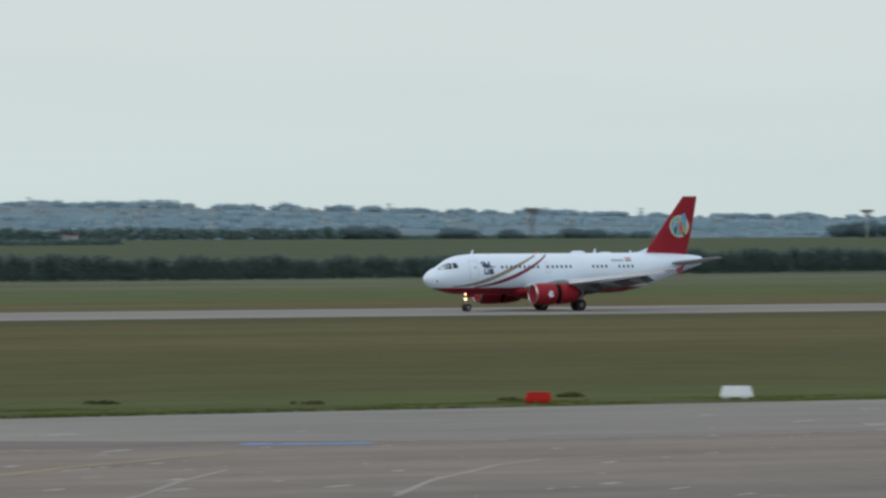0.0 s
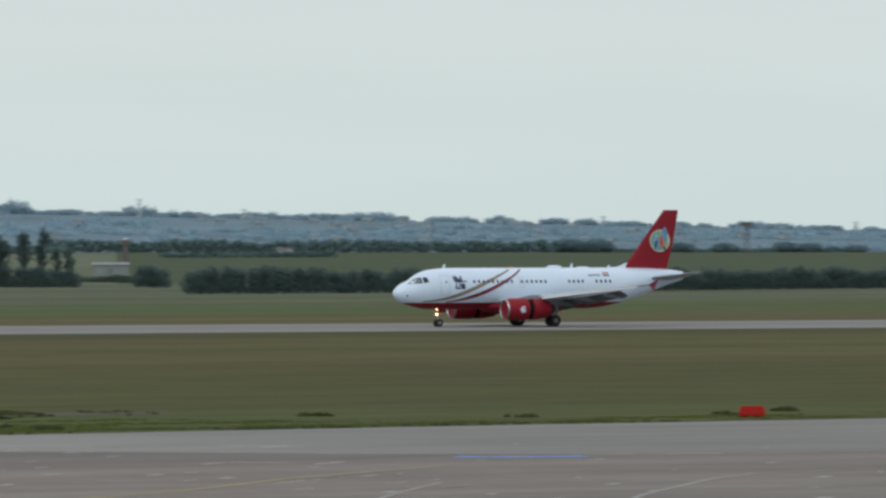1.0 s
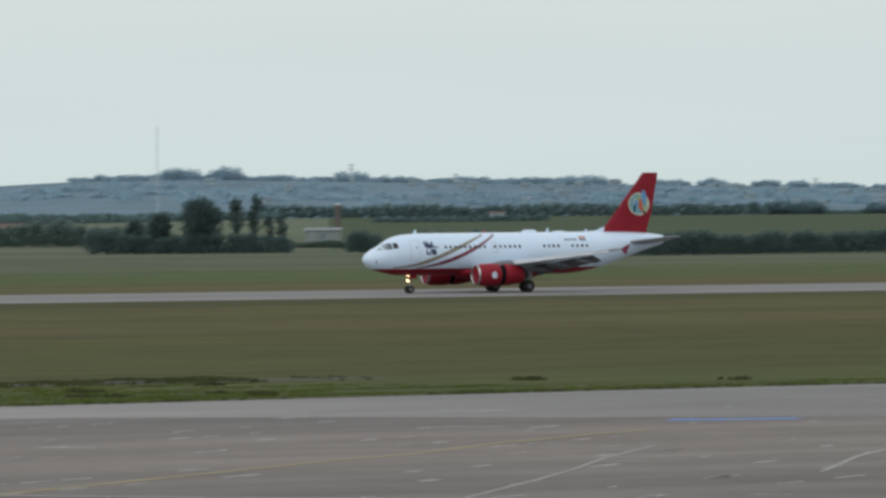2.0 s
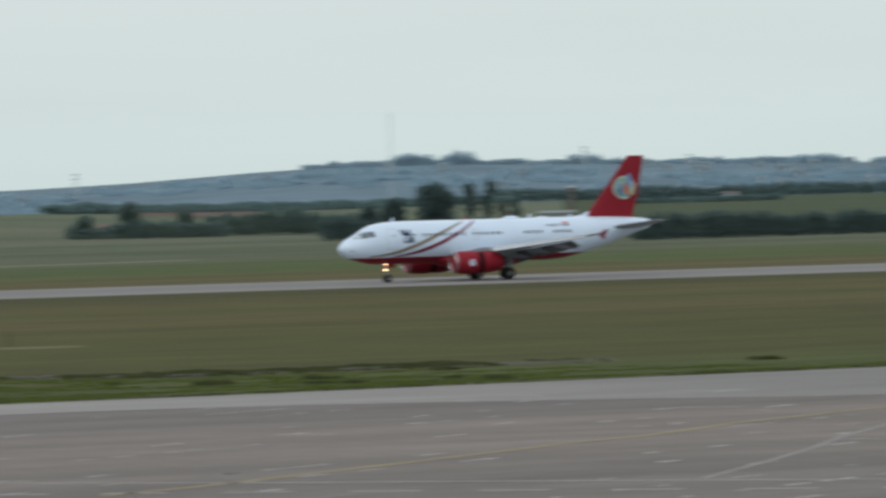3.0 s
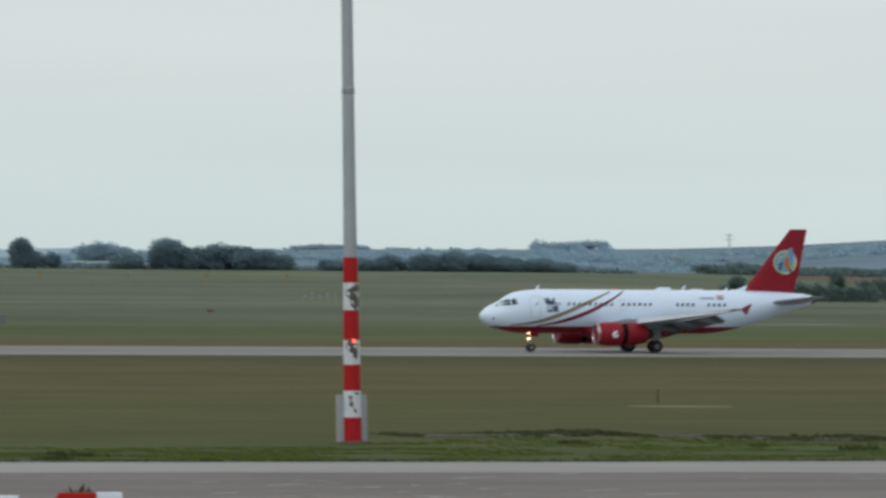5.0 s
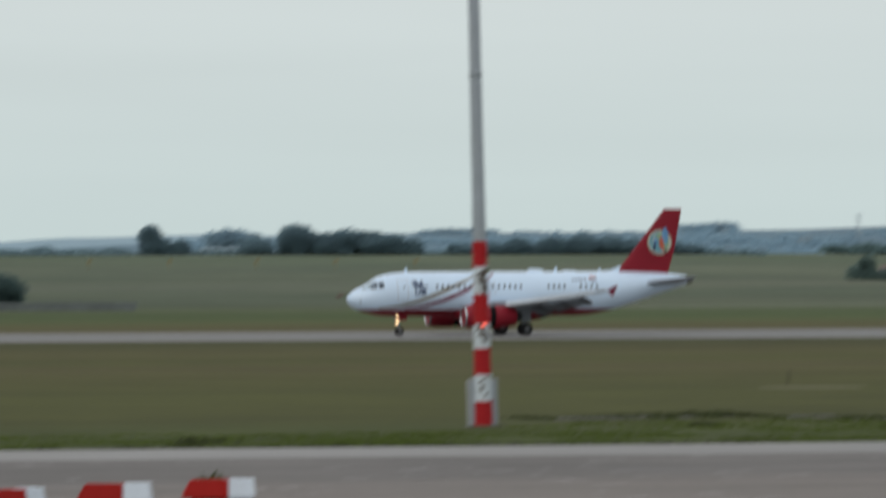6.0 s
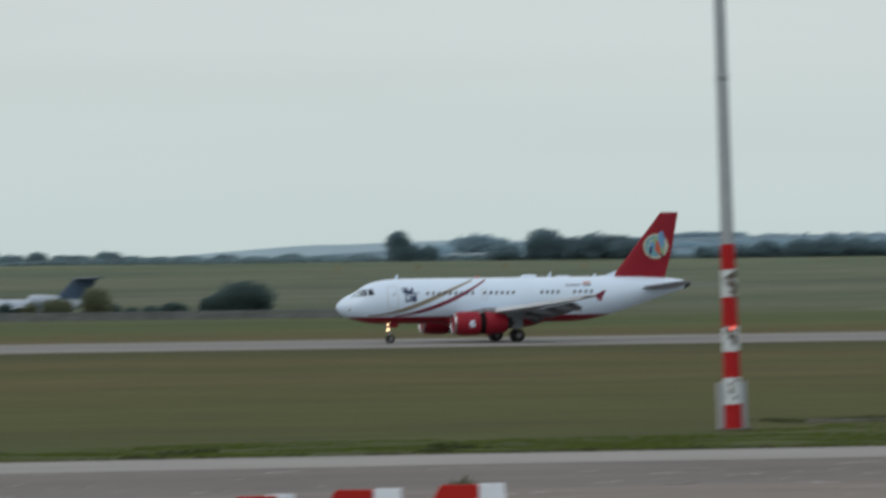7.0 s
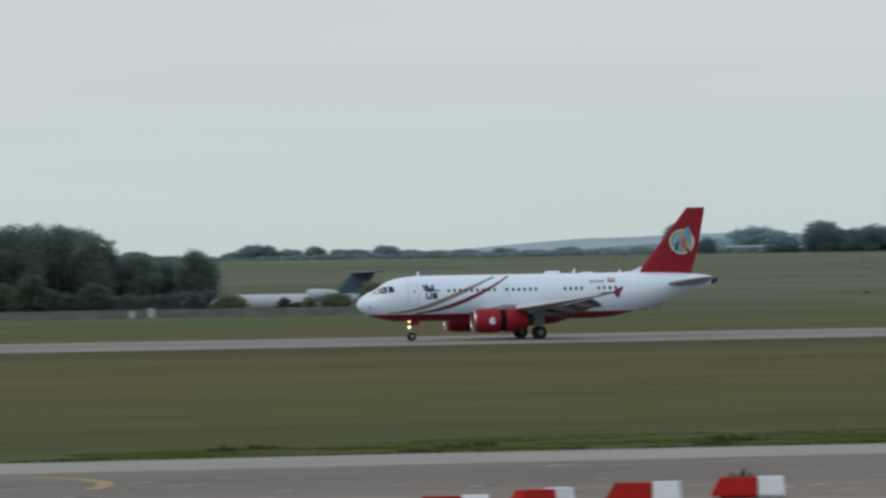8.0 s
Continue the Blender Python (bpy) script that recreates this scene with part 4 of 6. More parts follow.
def build_barriers():
    red = part("barrier_block", block(1.2, 0.28, 0.67, 0.5, 0.0), BARRED)
    tagged(red, "red tapered plastic barrier block on the apron", "barrier", "barriers on the apron")
    white = part("barrier_block", block(0.82, 0.0, 0.69, 0.5, 0.05), BARWHITE)
    tagged(white, "white plastic barrier block beside a red one", "barrier", "barriers on the apron")
    rnd = random.Random(8)
    spots = ((31.15, 189.2, -2), (37.78, 193.2, -4), (42.2, 196.9, 2), (46.05, 200.2, 36), (50.15, 204.4, -8), (54.25, 206.8, 0))
    for k, (x, y, turn) in enumerate(spots):
        a = pose(x - 0.07, y, 0.034, 0, 0, turn - 12)
        b = a @ pose(1.23 if k != 3 else 1.12, 0.05, 0, 0, 0, rnd.uniform(-4, 4))
        if k == 0:
            red.matrix_basis, white.matrix_basis = a, b
        else:
            copy_thing(red, a)
            copy_thing(white, b)
    far_red = part("barrier_block", block(1.08, 0.1, 0.54, 0.5, 0.08), BARRED)
    far_red.matrix_basis = pose(158.0, 271.5, 0, 0, 0, -28)
    tagged(far_red, "red tapered plastic barrier block at the grass edge", "barrier", "barriers on the apron")
    far_white = part("barrier_block", block(1.35, 0.12, 0.62, 0.5, 0.12), BARWHITE)
    far_white.matrix_basis = pose(169.9, 272.9, 0, 0, 0, -30)
    tagged(far_white, "white tapered plastic barrier block at the grass edge", "barrier", "barriers on the apron")


def strip(pts, width, top, thick=0.006):
    """A painted line laid on the ground along points."""
    bm = bmesh.new()
    for (x0, y0), (x1, y1) in zip(pts, pts[1:]):
        d = math.hypot(x1 - x0, y1 - y0)
        nx, ny = -(y1 - y0) / d * width / 2, (x1 - x0) / d * width / 2
        lo = [bm.verts.new((x, y, top - thick)) for x, y in ((x0 + nx, y0 + ny), (x1 + nx, y1 + ny), (x1 - nx, y1 - ny), (x0 - nx, y0 - ny))]
        hi = [bm.verts.new((v.co.x, v.co.y, top)) for v in lo]
        bm.faces.new(hi)
        for k in range(4):
            bm.faces.new((lo[k], lo[(k + 1) % 4], hi[(k + 1) % 4], hi[k]))
    bmesh.ops.recalc_face_normals(bm, faces=bm.faces[:])
    return bm


def build_markings():
    def paint(name, pts, w, m, label):
        tagged(part(name, strip(pts, w, 0.042), m), label, "road marking", kind="structure")
    paint("painted_line", [(118.4, 225.4), (119.4, 224.5), (120.6, 224.0), (121.8, 223.7), (123.0, 223.5)], 1.5, BLUELINE, "bright blue painted line on the apron")
    tagged(part("painted_dash", strip([(120.0, 223.9), (120.9, 223.6)], 0.3, 0.046), LINEWHITE), "small white dash on a blue line", "road marking", kind="structure")
    for k in range(17):
        x = 100 + 3.4 * k
        ends = [(q, inner_edge(q)) for q in (x, x + 1.3, x + 2.4 + 0.7 * math.sin(k * 2.3))]
        tagged(part("joint", strip(ends, 0.34 + 0.1 * math.sin(k * 1.7), 0.043), JOINTPALE), "pale worn joint along the apron edge strip", "pavement joint", kind="structure")
    paint("painted_line", [(65.5, 173.6), (70, 177), (76.5, 183), (82.4, 188.4), (89.2, 194.8), (94.8, 199.4), (102, 207), (109.3, 213.3), (113, 216.3)], 0.45, YELLOW, "faded yellow painted guide line on the apron")
    paint("painted_line", [(99.0, 178.3), (106, 188.5), (115.1, 199.8), (119, 203.5), (123.6, 205.6), (130, 207)], 0.24, JOINTPALE, "worn white painted curve on the apron")
    paint("painted_line", [(81.6, 168), (89.0, 178.1), (93.5, 184.5), (98.6, 192.3), (105.2, 201.4)], 0.2, JOINTPALE, "worn white painted line on the apron")
    paint("painted_line", [(17.6, 247.5), (24.6, 246.7), (29.6, 245.7), (34.1, 244.1), (36.8, 241.9), (38.2, 238.9), (38.5, 235.3), (38.0, 231.5), (36.8, 227.5)], 0.6, AMBER, "faded yellow painted guide curve on the apron")
    paint("painted_line", [(151.9, 232.7), (157, 230.6)], 1.0, LINEWHITE, "short white painted bar on the apron")


def build_joints():
    """Worn joint filler and tar patches, in broken dashes between the slabs."""
    rnd = random.Random(21)
    along, across = (math.cos(radians(36.5)), math.sin(radians(36.5))), (math.cos(radians(-49)), math.sin(radians(-49)))
    for name, m, n, ws, ls, label in (("joint_filler", SEALANT, 4200, (0.14, 0.42), (0.4, 2.4), "broken pale filler in the apron joints"), ("tar_patches", TAR, 150, (0.3, 1.1), (1.5, 7), "dark tar patches on the apron")):
        verts, faces = [], []
        for k in range(n):
            u, v = (along, across) if rnd.random() < 0.9 else (across, along)
            row, run = rnd.randint(-40, 60) * 3.75 + (rnd.uniform(-0.06, 0.06) if m is SEALANT else rnd.uniform(-1.5, 1.5)), rnd.uniform(-130, 190)
            x, y = 70 + u[0] * run + v[0] * row, 205 + u[1] * run + v[1] * row
            if x > 112 and rnd.random() < 0.7:
                continue
            if not (8 < x < 195 and 140 < y < apron_edge(x) - 14):
                continue
            ln, w = rnd.uniform(*ls), rnd.uniform(*ws)
            i, cuts = len(verts), 5
            for j in range(cuts + 1):
                wj = w * rnd.uniform(0.3, 1.0) / 2
                px, py = x + u[0] * ln * j / cuts, y + u[1] * ln * j / cuts
                verts += [(px + u[1] * wj, py - u[0] * wj, 0.036), (px - u[1] * wj, py + u[0] * wj, 0.036)]
            for j in range(cuts):
                a = i + 2 * j
                faces.append((a, a + 2, a + 3, a + 1))
        tagged(raw(name, verts, faces, m), label, "pavement wear", kind="stuff")
    # a broken slab corner: pale filler with dark cracks beside it
    def crack(pts, w, m, label, top):
        tagged(part("crack", strip(pts, w, top), m), label, "pavement crack", kind="structure")
    crack([(64.2, 197.5), (64.8, 198.9), (65.2, 199.2)], 0.3, BARWHITE, "broken white filler at a slab corner", 0.05)
    crack([(65.3, 199.6), (66.0, 200.5), (66.3, 201.4)], 0.2, BARWHITE, "broken white filler at a slab corner", 0.052)
    crack([(66.6, 201.6), (67.4, 202.3)], 0.13, SEALANT, "thin broken filler in a slab joint", 0.05)
    crack([(67.8, 203.0), (68.9, 204.1)], 0.11, SEALANT, "thin broken filler in a slab joint", 0.05)
    crack([(64.35, 197.3), (64.1, 196.0), (63.6, 195.4)], 0.24, BARWHITE, "broken white filler at a slab corner", 0.054)
    crack([(63.75, 194.8), (63.6, 193.6)], 0.3, BARWHITE, "broken white filler at a slab corner", 0.05)
    crack([(63.8, 192.0), (63.95, 190.6), (64.2, 190.0)], 0.16, LINEWHITE, "thin broken filler in a slab joint", 0.05)
    crack([(64.9, 197.6), (64.5, 196.0), (64.0, 194.4), (64.35, 191.4), (64.4, 188.6), (64.8, 185.0)], 0.13, DARK, "dark open crack between slabs", 0.044)
    crack([(64.9, 197.6), (65.6, 199.2), (66.5, 200.2), (67.0, 201.4)], 0.12, DARK, "dark open crack between slabs", 0.046)
    # painted lines that cross the near apron
    lane = ((46, 191.4), (53.8, 185.0), (58.1, 181.6), (63.4, 177.3), (67.3, 174.0), (73.6, 167.6), (78.5, 162.5), (86, 154.5))
    for k in range(15):
        x0 = 47.0 + 2.72 * k
        pts = [(x, float(np.interp(x, [p[0] for p in lane], [p[1] for p in lane]))) for x in (x0, x0 + 1.45)]
        tagged(part("lane_dash", strip(pts, 0.42, 0.042), LINEWHITE), "worn white dash of a painted lane line", "road marking", "dashes of the lane line")
    tagged(part("painted_line", strip([(60.5, 191.5), (66.3, 184.5), (72.9, 176.2), (77.2, 171.7), (84.1, 163.8), (92, 155)], 0.34, 0.042), LINEWHITE), "worn white painted line on the apron", "road marking", kind="structure")
    tagged(part("painted_line", strip([(44, 184.6), (49.2, 181.9), (53.8, 179.0), (59.9, 173.3), (66, 167.2)], 0.26, 0.042), LINEWHITE), "worn white painted line on the apron", "road marking", kind="structure")


def blades(points, height, width, rnd):
    """Tufts of leaning blades at the points; height: a function of the point."""
    verts, faces = [], []
    for x, y, z, h in points:
        for _ in range(4):
            a = rnd.uniform(0, 6.283)
            w = width * rnd.uniform(0.6, 1.3)
            hh = h * rnd.uniform(0.5, 1.15) * height
            bx, by = x + rnd.uniform(-0.15, 0.15), y + rnd.uniform(-0.3, 0.3)
            i = len(verts)
            verts += [(bx - w * math.cos(a), by - w * math.sin(a), z), (bx + w * math.cos(a), by + w * math.sin(a), z), (bx + w * 0.7 * math.cos(a) + 0.1 * rnd.uniform(-1, 1), by + w * 0.7 * math.sin(a), z + hh * 0.6), (bx + 0.25 * hh * rnd.uniform(-1, 1), by + 0.2 * hh * rnd.uniform(-1, 1), z + hh)]
            faces += [(i, i + 1, i + 2), (i, i + 2, i + 3)]
    return verts, faces


def drain(x):
    """The line of the old drain in the grass."""
    return float(np.interp(x, (92, 106, 112, 145), (299, 300, 291.5, 292.5)))


def build_verge():
    rnd = random.Random(5)
    pts = []
    for _ in range(24000):
        x = rnd.uniform(28, 190)
        if rnd.random() < 0.72 * smoothstep((x - 122) / 18):
            continue
        d = rnd.random() ** 1.7 * (10 + 12 * smoothstep((x - 40) / 30) * smoothstep((140 - x) / 20) + 14 * smoothstep((x - 84) / 14) * smoothstep((140 - x) / 20))
        k = 0.5 + 0.5 * noise.noise((x * 0.09, d * 0.4, 2.2))
        if noise.noise((x * 0.16, d * 0.3, 7.1)) < -0.12 and d > 1.5:
            continue
        pts.append((x, apron_edge(x) + 0.05 + d, 0, 0.35 + 0.9 * k))
    v, f = blades(pts, 0.042, 0.2, rnd)
    tagged(raw("grass_verge", v, f, BLADE), "rough green grass blades along the apron edge", "grass", kind="stuff")
    # dark weeds: a broken belt along the old drain, single clumps, and a low fringe at the pavement
    pts = []
    for _ in range(3400):
        x = rnd.uniform(95, 137)
        on = noise.noise((x * 0.35, 1.7, 0.4))
        if on + 0.6 < 0.1 + rnd.random() * 0.5 + 0.5 * smoothstep((x - 124) / 14):
            continue
        pts.append((x, drain(x) + 1.0 + rnd.gauss(0, 1.3), 0, 0.2 + 0.6 * max(0, on + 0.3)))
    clumps = ((99.4, 285.9), (100.4, 288.9), (102.5, 303), (112.9, 271.7), (114.2, 270.7), (120.1, 273.1), (120.4, 268.8), (115.8, 278.4), (125.4, 285.3), (121.7, 271.9), (141.3, 283.1),
              (149.2, 276.9), (160.3, 277.1), (165.8, 280.7), (49.3, 269.3), (50.9, 270.7), (58.3, 267), (60.1, 269.1), (70.7, 269.3), (55.9, 262.5), (58.5, 265.9), (68.9, 264), (71.3, 267.7), (107, 282), (109.6, 276))
    for cx, cy in clumps:
        big = rnd.uniform(0.4, 0.9)
        for _ in range(16):
            pts.append((cx + rnd.gauss(0, 0.42 * big), cy + rnd.gauss(0, 0.3), 0, rnd.uniform(0.3, 1.0) * big))
    for _ in range(70):
        x = rnd.uniform(28, 150)
        for _ in range(rnd.randint(4, 12)):
            pts.append((x + rnd.gauss(0, 0.9), apron_edge(x) + 0.15 + abs(rnd.gauss(0, 0.5)), 0, rnd.uniform(0.2, 0.5)))
    for cx, cy in ((55.2, 207.6), (54.9, 207.5)):
        for _ in range(12):
            pts.append((cx + rnd.gauss(0, 0.16), cy + rnd.gauss(0, 0.1), 0.03, rnd.uniform(1.6, 2.6)))
    v, f = blades(pts, 0.34, 0.16, rnd)
    tagged(raw("weeds", v, f, WEED), "dark straggling weeds along the drain and verge", "weeds", kind="stuff")
    # drain lip of worn concrete and bare soil beside it
    rnd = random.Random(6)
    for k in range(13):
        x = 96 + k * 2.9 + rnd.uniform(-0.3, 0.3)
        ln, hi_, turn = rnd.uniform(1.8, 2.7), rnd.uniform(0.05, 0.13), rnd.uniform(0, 9)
        if k in (3, 8) or k > 9:
            continue
        bm = boxed(0, ln, -0.3, 0.3, -0.05, hi_, bevel=0.02)
        ob = part("drain_slab", bm, STONE)
        ob.matrix_basis = pose(x, drain(x) - 1.2, 0, 0, 0, turn)
        tagged(ob, "worn concrete drain cover slab in the weeds", "concrete slab", "drain slabs in the grass")
    verts, faces = [], []
    for k in range(43):
        x = 95 + k
        w = 1.8 + 1.2 * noise.noise((x * 0.2, 0.3, 0.8))
        yc = drain(x)
        verts += [(x, yc - w, 0.015), (x, yc, 0.05 + 0.1 * abs(noise.noise((x * 0.5, 0, 0)))), (x, yc + w, 0.015)]
    for k in range(42):
        a = 3 * k
        faces += [(a, a + 3, a + 4, a + 1), (a + 1, a + 4, a + 5, a + 2)]
    tagged(raw("soil_bank", verts, faces, SOIL), "low bank of bare dark soil in the grass", "soil", kind="structure")
    rim = [(28 + 3 * k, apron_edge(28 + 3 * k) + 0.3 + 0.25 * noise.noise((k * 0.7, 0.4, 0.9))) for k in range(48)]
    tagged(part("soil_edge", strip(rim, 0.8, 0.04, 0.05), SOIL), "dark line of bare soil between grass and pavement", "soil", kind="structure")
    tagged(part("track", strip([(283, 850), (300, 856), (322, 864), (345, 874)], 6, 0.02), PALETRACK), "narrow pale gravel track through far grass", "track", kind="structure")
    verts = [(132 + (3.2 + 0.8 * noise.noise((a, 0.2, 0.3))) * math.cos(a), 361 + (2.6 + noise.noise((a, 0.5, 0.9))) * math.sin(a), 0.012) for a in (2 * math.pi * k / 24 for k in range(24))]
    tagged(raw("bare_patch", verts, [tuple(range(24))], DRYGRASS), "bare straw coloured patch in the grass", "ground patch", kind="structure")
    # a thin stake with a pale worn patch of ground
    stake = part("stake", tube((0, 0, 0), (0.03, 0, 0.85), 0.05, 0.04, 8), SOIL)
    stake.matrix_basis = pose(133.9, 370, 0)
    tagged(stake, "short dark wooden stake in the grass", "stake")


build_mast()
build_barriers()
build_markings()
build_joints()
build_verge()


# ---- trees, hedges and far things ----
def foliage(name, lobes, leaf, density, material, seed, parent=None, label="", floor=None):
    """Leaf clumps thick over a set of lobes (x, y, z, rx, ry, rz), with a loose, uneven outline."""
    rng = np.random.default_rng(seed)
    quads = []
    for x, y, z, rx, ry, rz in lobes:
        n = max(24, int(density * (rx * rz + ry * rz + rx * ry) / (leaf * leaf)))
        d = rng.normal(size=(n, 3))
        d /= np.linalg.norm(d, axis=1)[:, None]
        lump = 1 + 0.16 * np.sin(d[:, 0] * 5 + seed) * np.cos(d[:, 2] * 6 + x) + 0.1 * np.sin(d[:, 1] * 11 + y)
        rad = (rng.random(n) ** 0.45 + 0.12 * rng.random(n) ** 3) * lump
        c = np.array([x, y, z]) + d * rad[:, None] * np.array([rx, ry, rz])
        if floor is not None:
            c = c[c[:, 2] > floor + 0.05]
            n = len(c)
        u = rng.normal(size=(n, 3))
        u /= np.linalg.norm(u, axis=1)[:, None]
        w = np.cross(u, rng.normal(size=(n, 3)))
        w /= np.linalg.norm(w, axis=1)[:, None]
        s = leaf * rng.uniform(0.5, 1.25, n)[:, None]
        quads.append(np.stack([c - u * s, c + w * s * 0.7, c + u * s * 0.9, c - w * s * 0.6], axis=1))
    v = np.concatenate(quads).reshape(-1, 3)
    if floor is not None:
        v[:, 2] = np.maximum(v[:, 2], floor + 0.02)
    f = np.arange(len(v)).reshape(-1, 4)
    me = bpy.data.meshes.new(name)
    me.from_pydata(v.tolist(), [], f.tolist())
    me.materials.append(material)
    ob = new(name, me)
    if parent:
        ob.parent = parent
    return tagged(ob, label)


def trunk(bm, height, r, rnd, limbs=5):
    def limb(a, b, r0, r1):
        a, b = Vector(a), Vector(b)
        q = (b - a).to_track_quat("Z", "Y")
        rings(bm, [[p + q @ Vector((k * math.cos(2 * math.pi * j / 7), k * math.sin(2 * math.pi * j / 7), 0)) for j in range(7)] for p, k in ((a, r0), ((a + b) / 2 + Vector((rnd.uniform(-r, r), rnd.uniform(-r, r), 0)), (r0 + r1) / 2), (b, r1))])
    limb((0, 0, 0), (rnd.uniform(-0.2, 0.2), 0, height * 0.75), r, r * 0.35)
    for k in range(limbs):
        a = rnd.uniform(0, 6.28)
        z = height * rnd.uniform(0.3, 0.6)
        ln = height * rnd.uniform(0.18, 0.3)
        limb((0, 0, z), (ln * math.cos(a), ln * math.sin(a), z + ln * 0.9), r * 0.4, r * 0.1)
    return bm


def tree(az, r, height, width, label, material, seed, low=0.15, leaf=0.34, group="", slim=False):
    """A broadleaf tree; low: where the crown starts, as a share of the height."""
    rnd = random.Random(seed)
    x, y = polar(az, r)
    root = thing("tree", pose(x, y, terrain(x, y)), label, "tree", group)
    part("trunk", trunk(bmesh.new(), height, 0.025 * height + 0.04, rnd), BARK, root, "grey brown trunk")
    lobes, z0 = [], height * low
    n = 5 if slim else 10
    for k in range(n):
        u = (k + 0.5) / n
        z = z0 + (height - z0) * (0.12 + 0.74 * u)
        prof = math.sin(math.pi * (0.2 + 0.6 * u)) ** 0.6
        rx = width / 2 * prof * rnd.uniform(0.45, 0.75)
        off = width / 2 * prof - rx
        a = rnd.uniform(0, 6.28)
        squat = 1.6 if width > 1.3 * height else 1.0
        lobes.append((off * math.cos(a), off * math.sin(a), z, rx, rx, squat * (height - z0) * rnd.uniform(0.14, 0.21)))
        if not slim:
            lobes.append((-off * math.cos(a + 0.6), -off * math.sin(a + 0.6), z - 0.05 * height, rx * 0.9, rx * 0.9, squat * (height - z0) * rnd.uniform(0.13, 0.19)))
    lobes.append((0, 0, height * 0.86, width * 0.22, width * 0.22, height * 0.14))
    foliage("crown", lobes, leaf, 2.4, material, seed, root, "dense uneven leafy crown", 0.0)
    return root


def shrub_row(name, ends, height, depth, label, category, material, seed, leaf=0.2, gaps=(), every=1.9, rough=0.25):
    """A hedge or thicket between two ends ((az, r), (az, r)), grown from many shrubs."""
    rnd = random.Random(seed)
    (x0, y0), (x1, y1) = polar(*ends[0]), polar(*ends[1])
    root = thing(name, pose(x0, y0, 0), label, category)
    ln = math.hypot(x1 - x0, y1 - y0)
    n = max(2, int(ln / every))
    run, lobes = 0, []
    for k in range(n + 1):
        u = k / n
        if not any(a < u < b for a, b in gaps):
            x, y = x0 + (x1 - x0) * u, y0 + (y1 - y0) * u
            h = height * (1 + rough * noise.noise((k * 0.23, seed, 0.5)) + rnd.uniform(-0.1, 0.08))
            g = terrain(x, y)
            lobes.append((x - x0 + rnd.uniform(-0.4, 0.4), y - y0 + rnd.uniform(-0.5, 0.5), g + h * 0.42, every * 0.85, depth / 2, h * 0.42))
            lobes.append((x - x0 + rnd.uniform(-0.8, 0.8), y - y0, g + h * 0.76, every * 0.6, depth * 0.4, h * 0.25))
            lobes.append((x - x0, y - y0 - depth * 0.3, g + h * 0.2, every * 0.7, depth * 0.3, h * 0.22))
        if (k % 16 == 15 or k == n) and lobes:
            foliage("foliage", lobes, leaf, 2.2, material, seed * 31 + run, root, "")
            lobes, run = [], run + 1
    return root


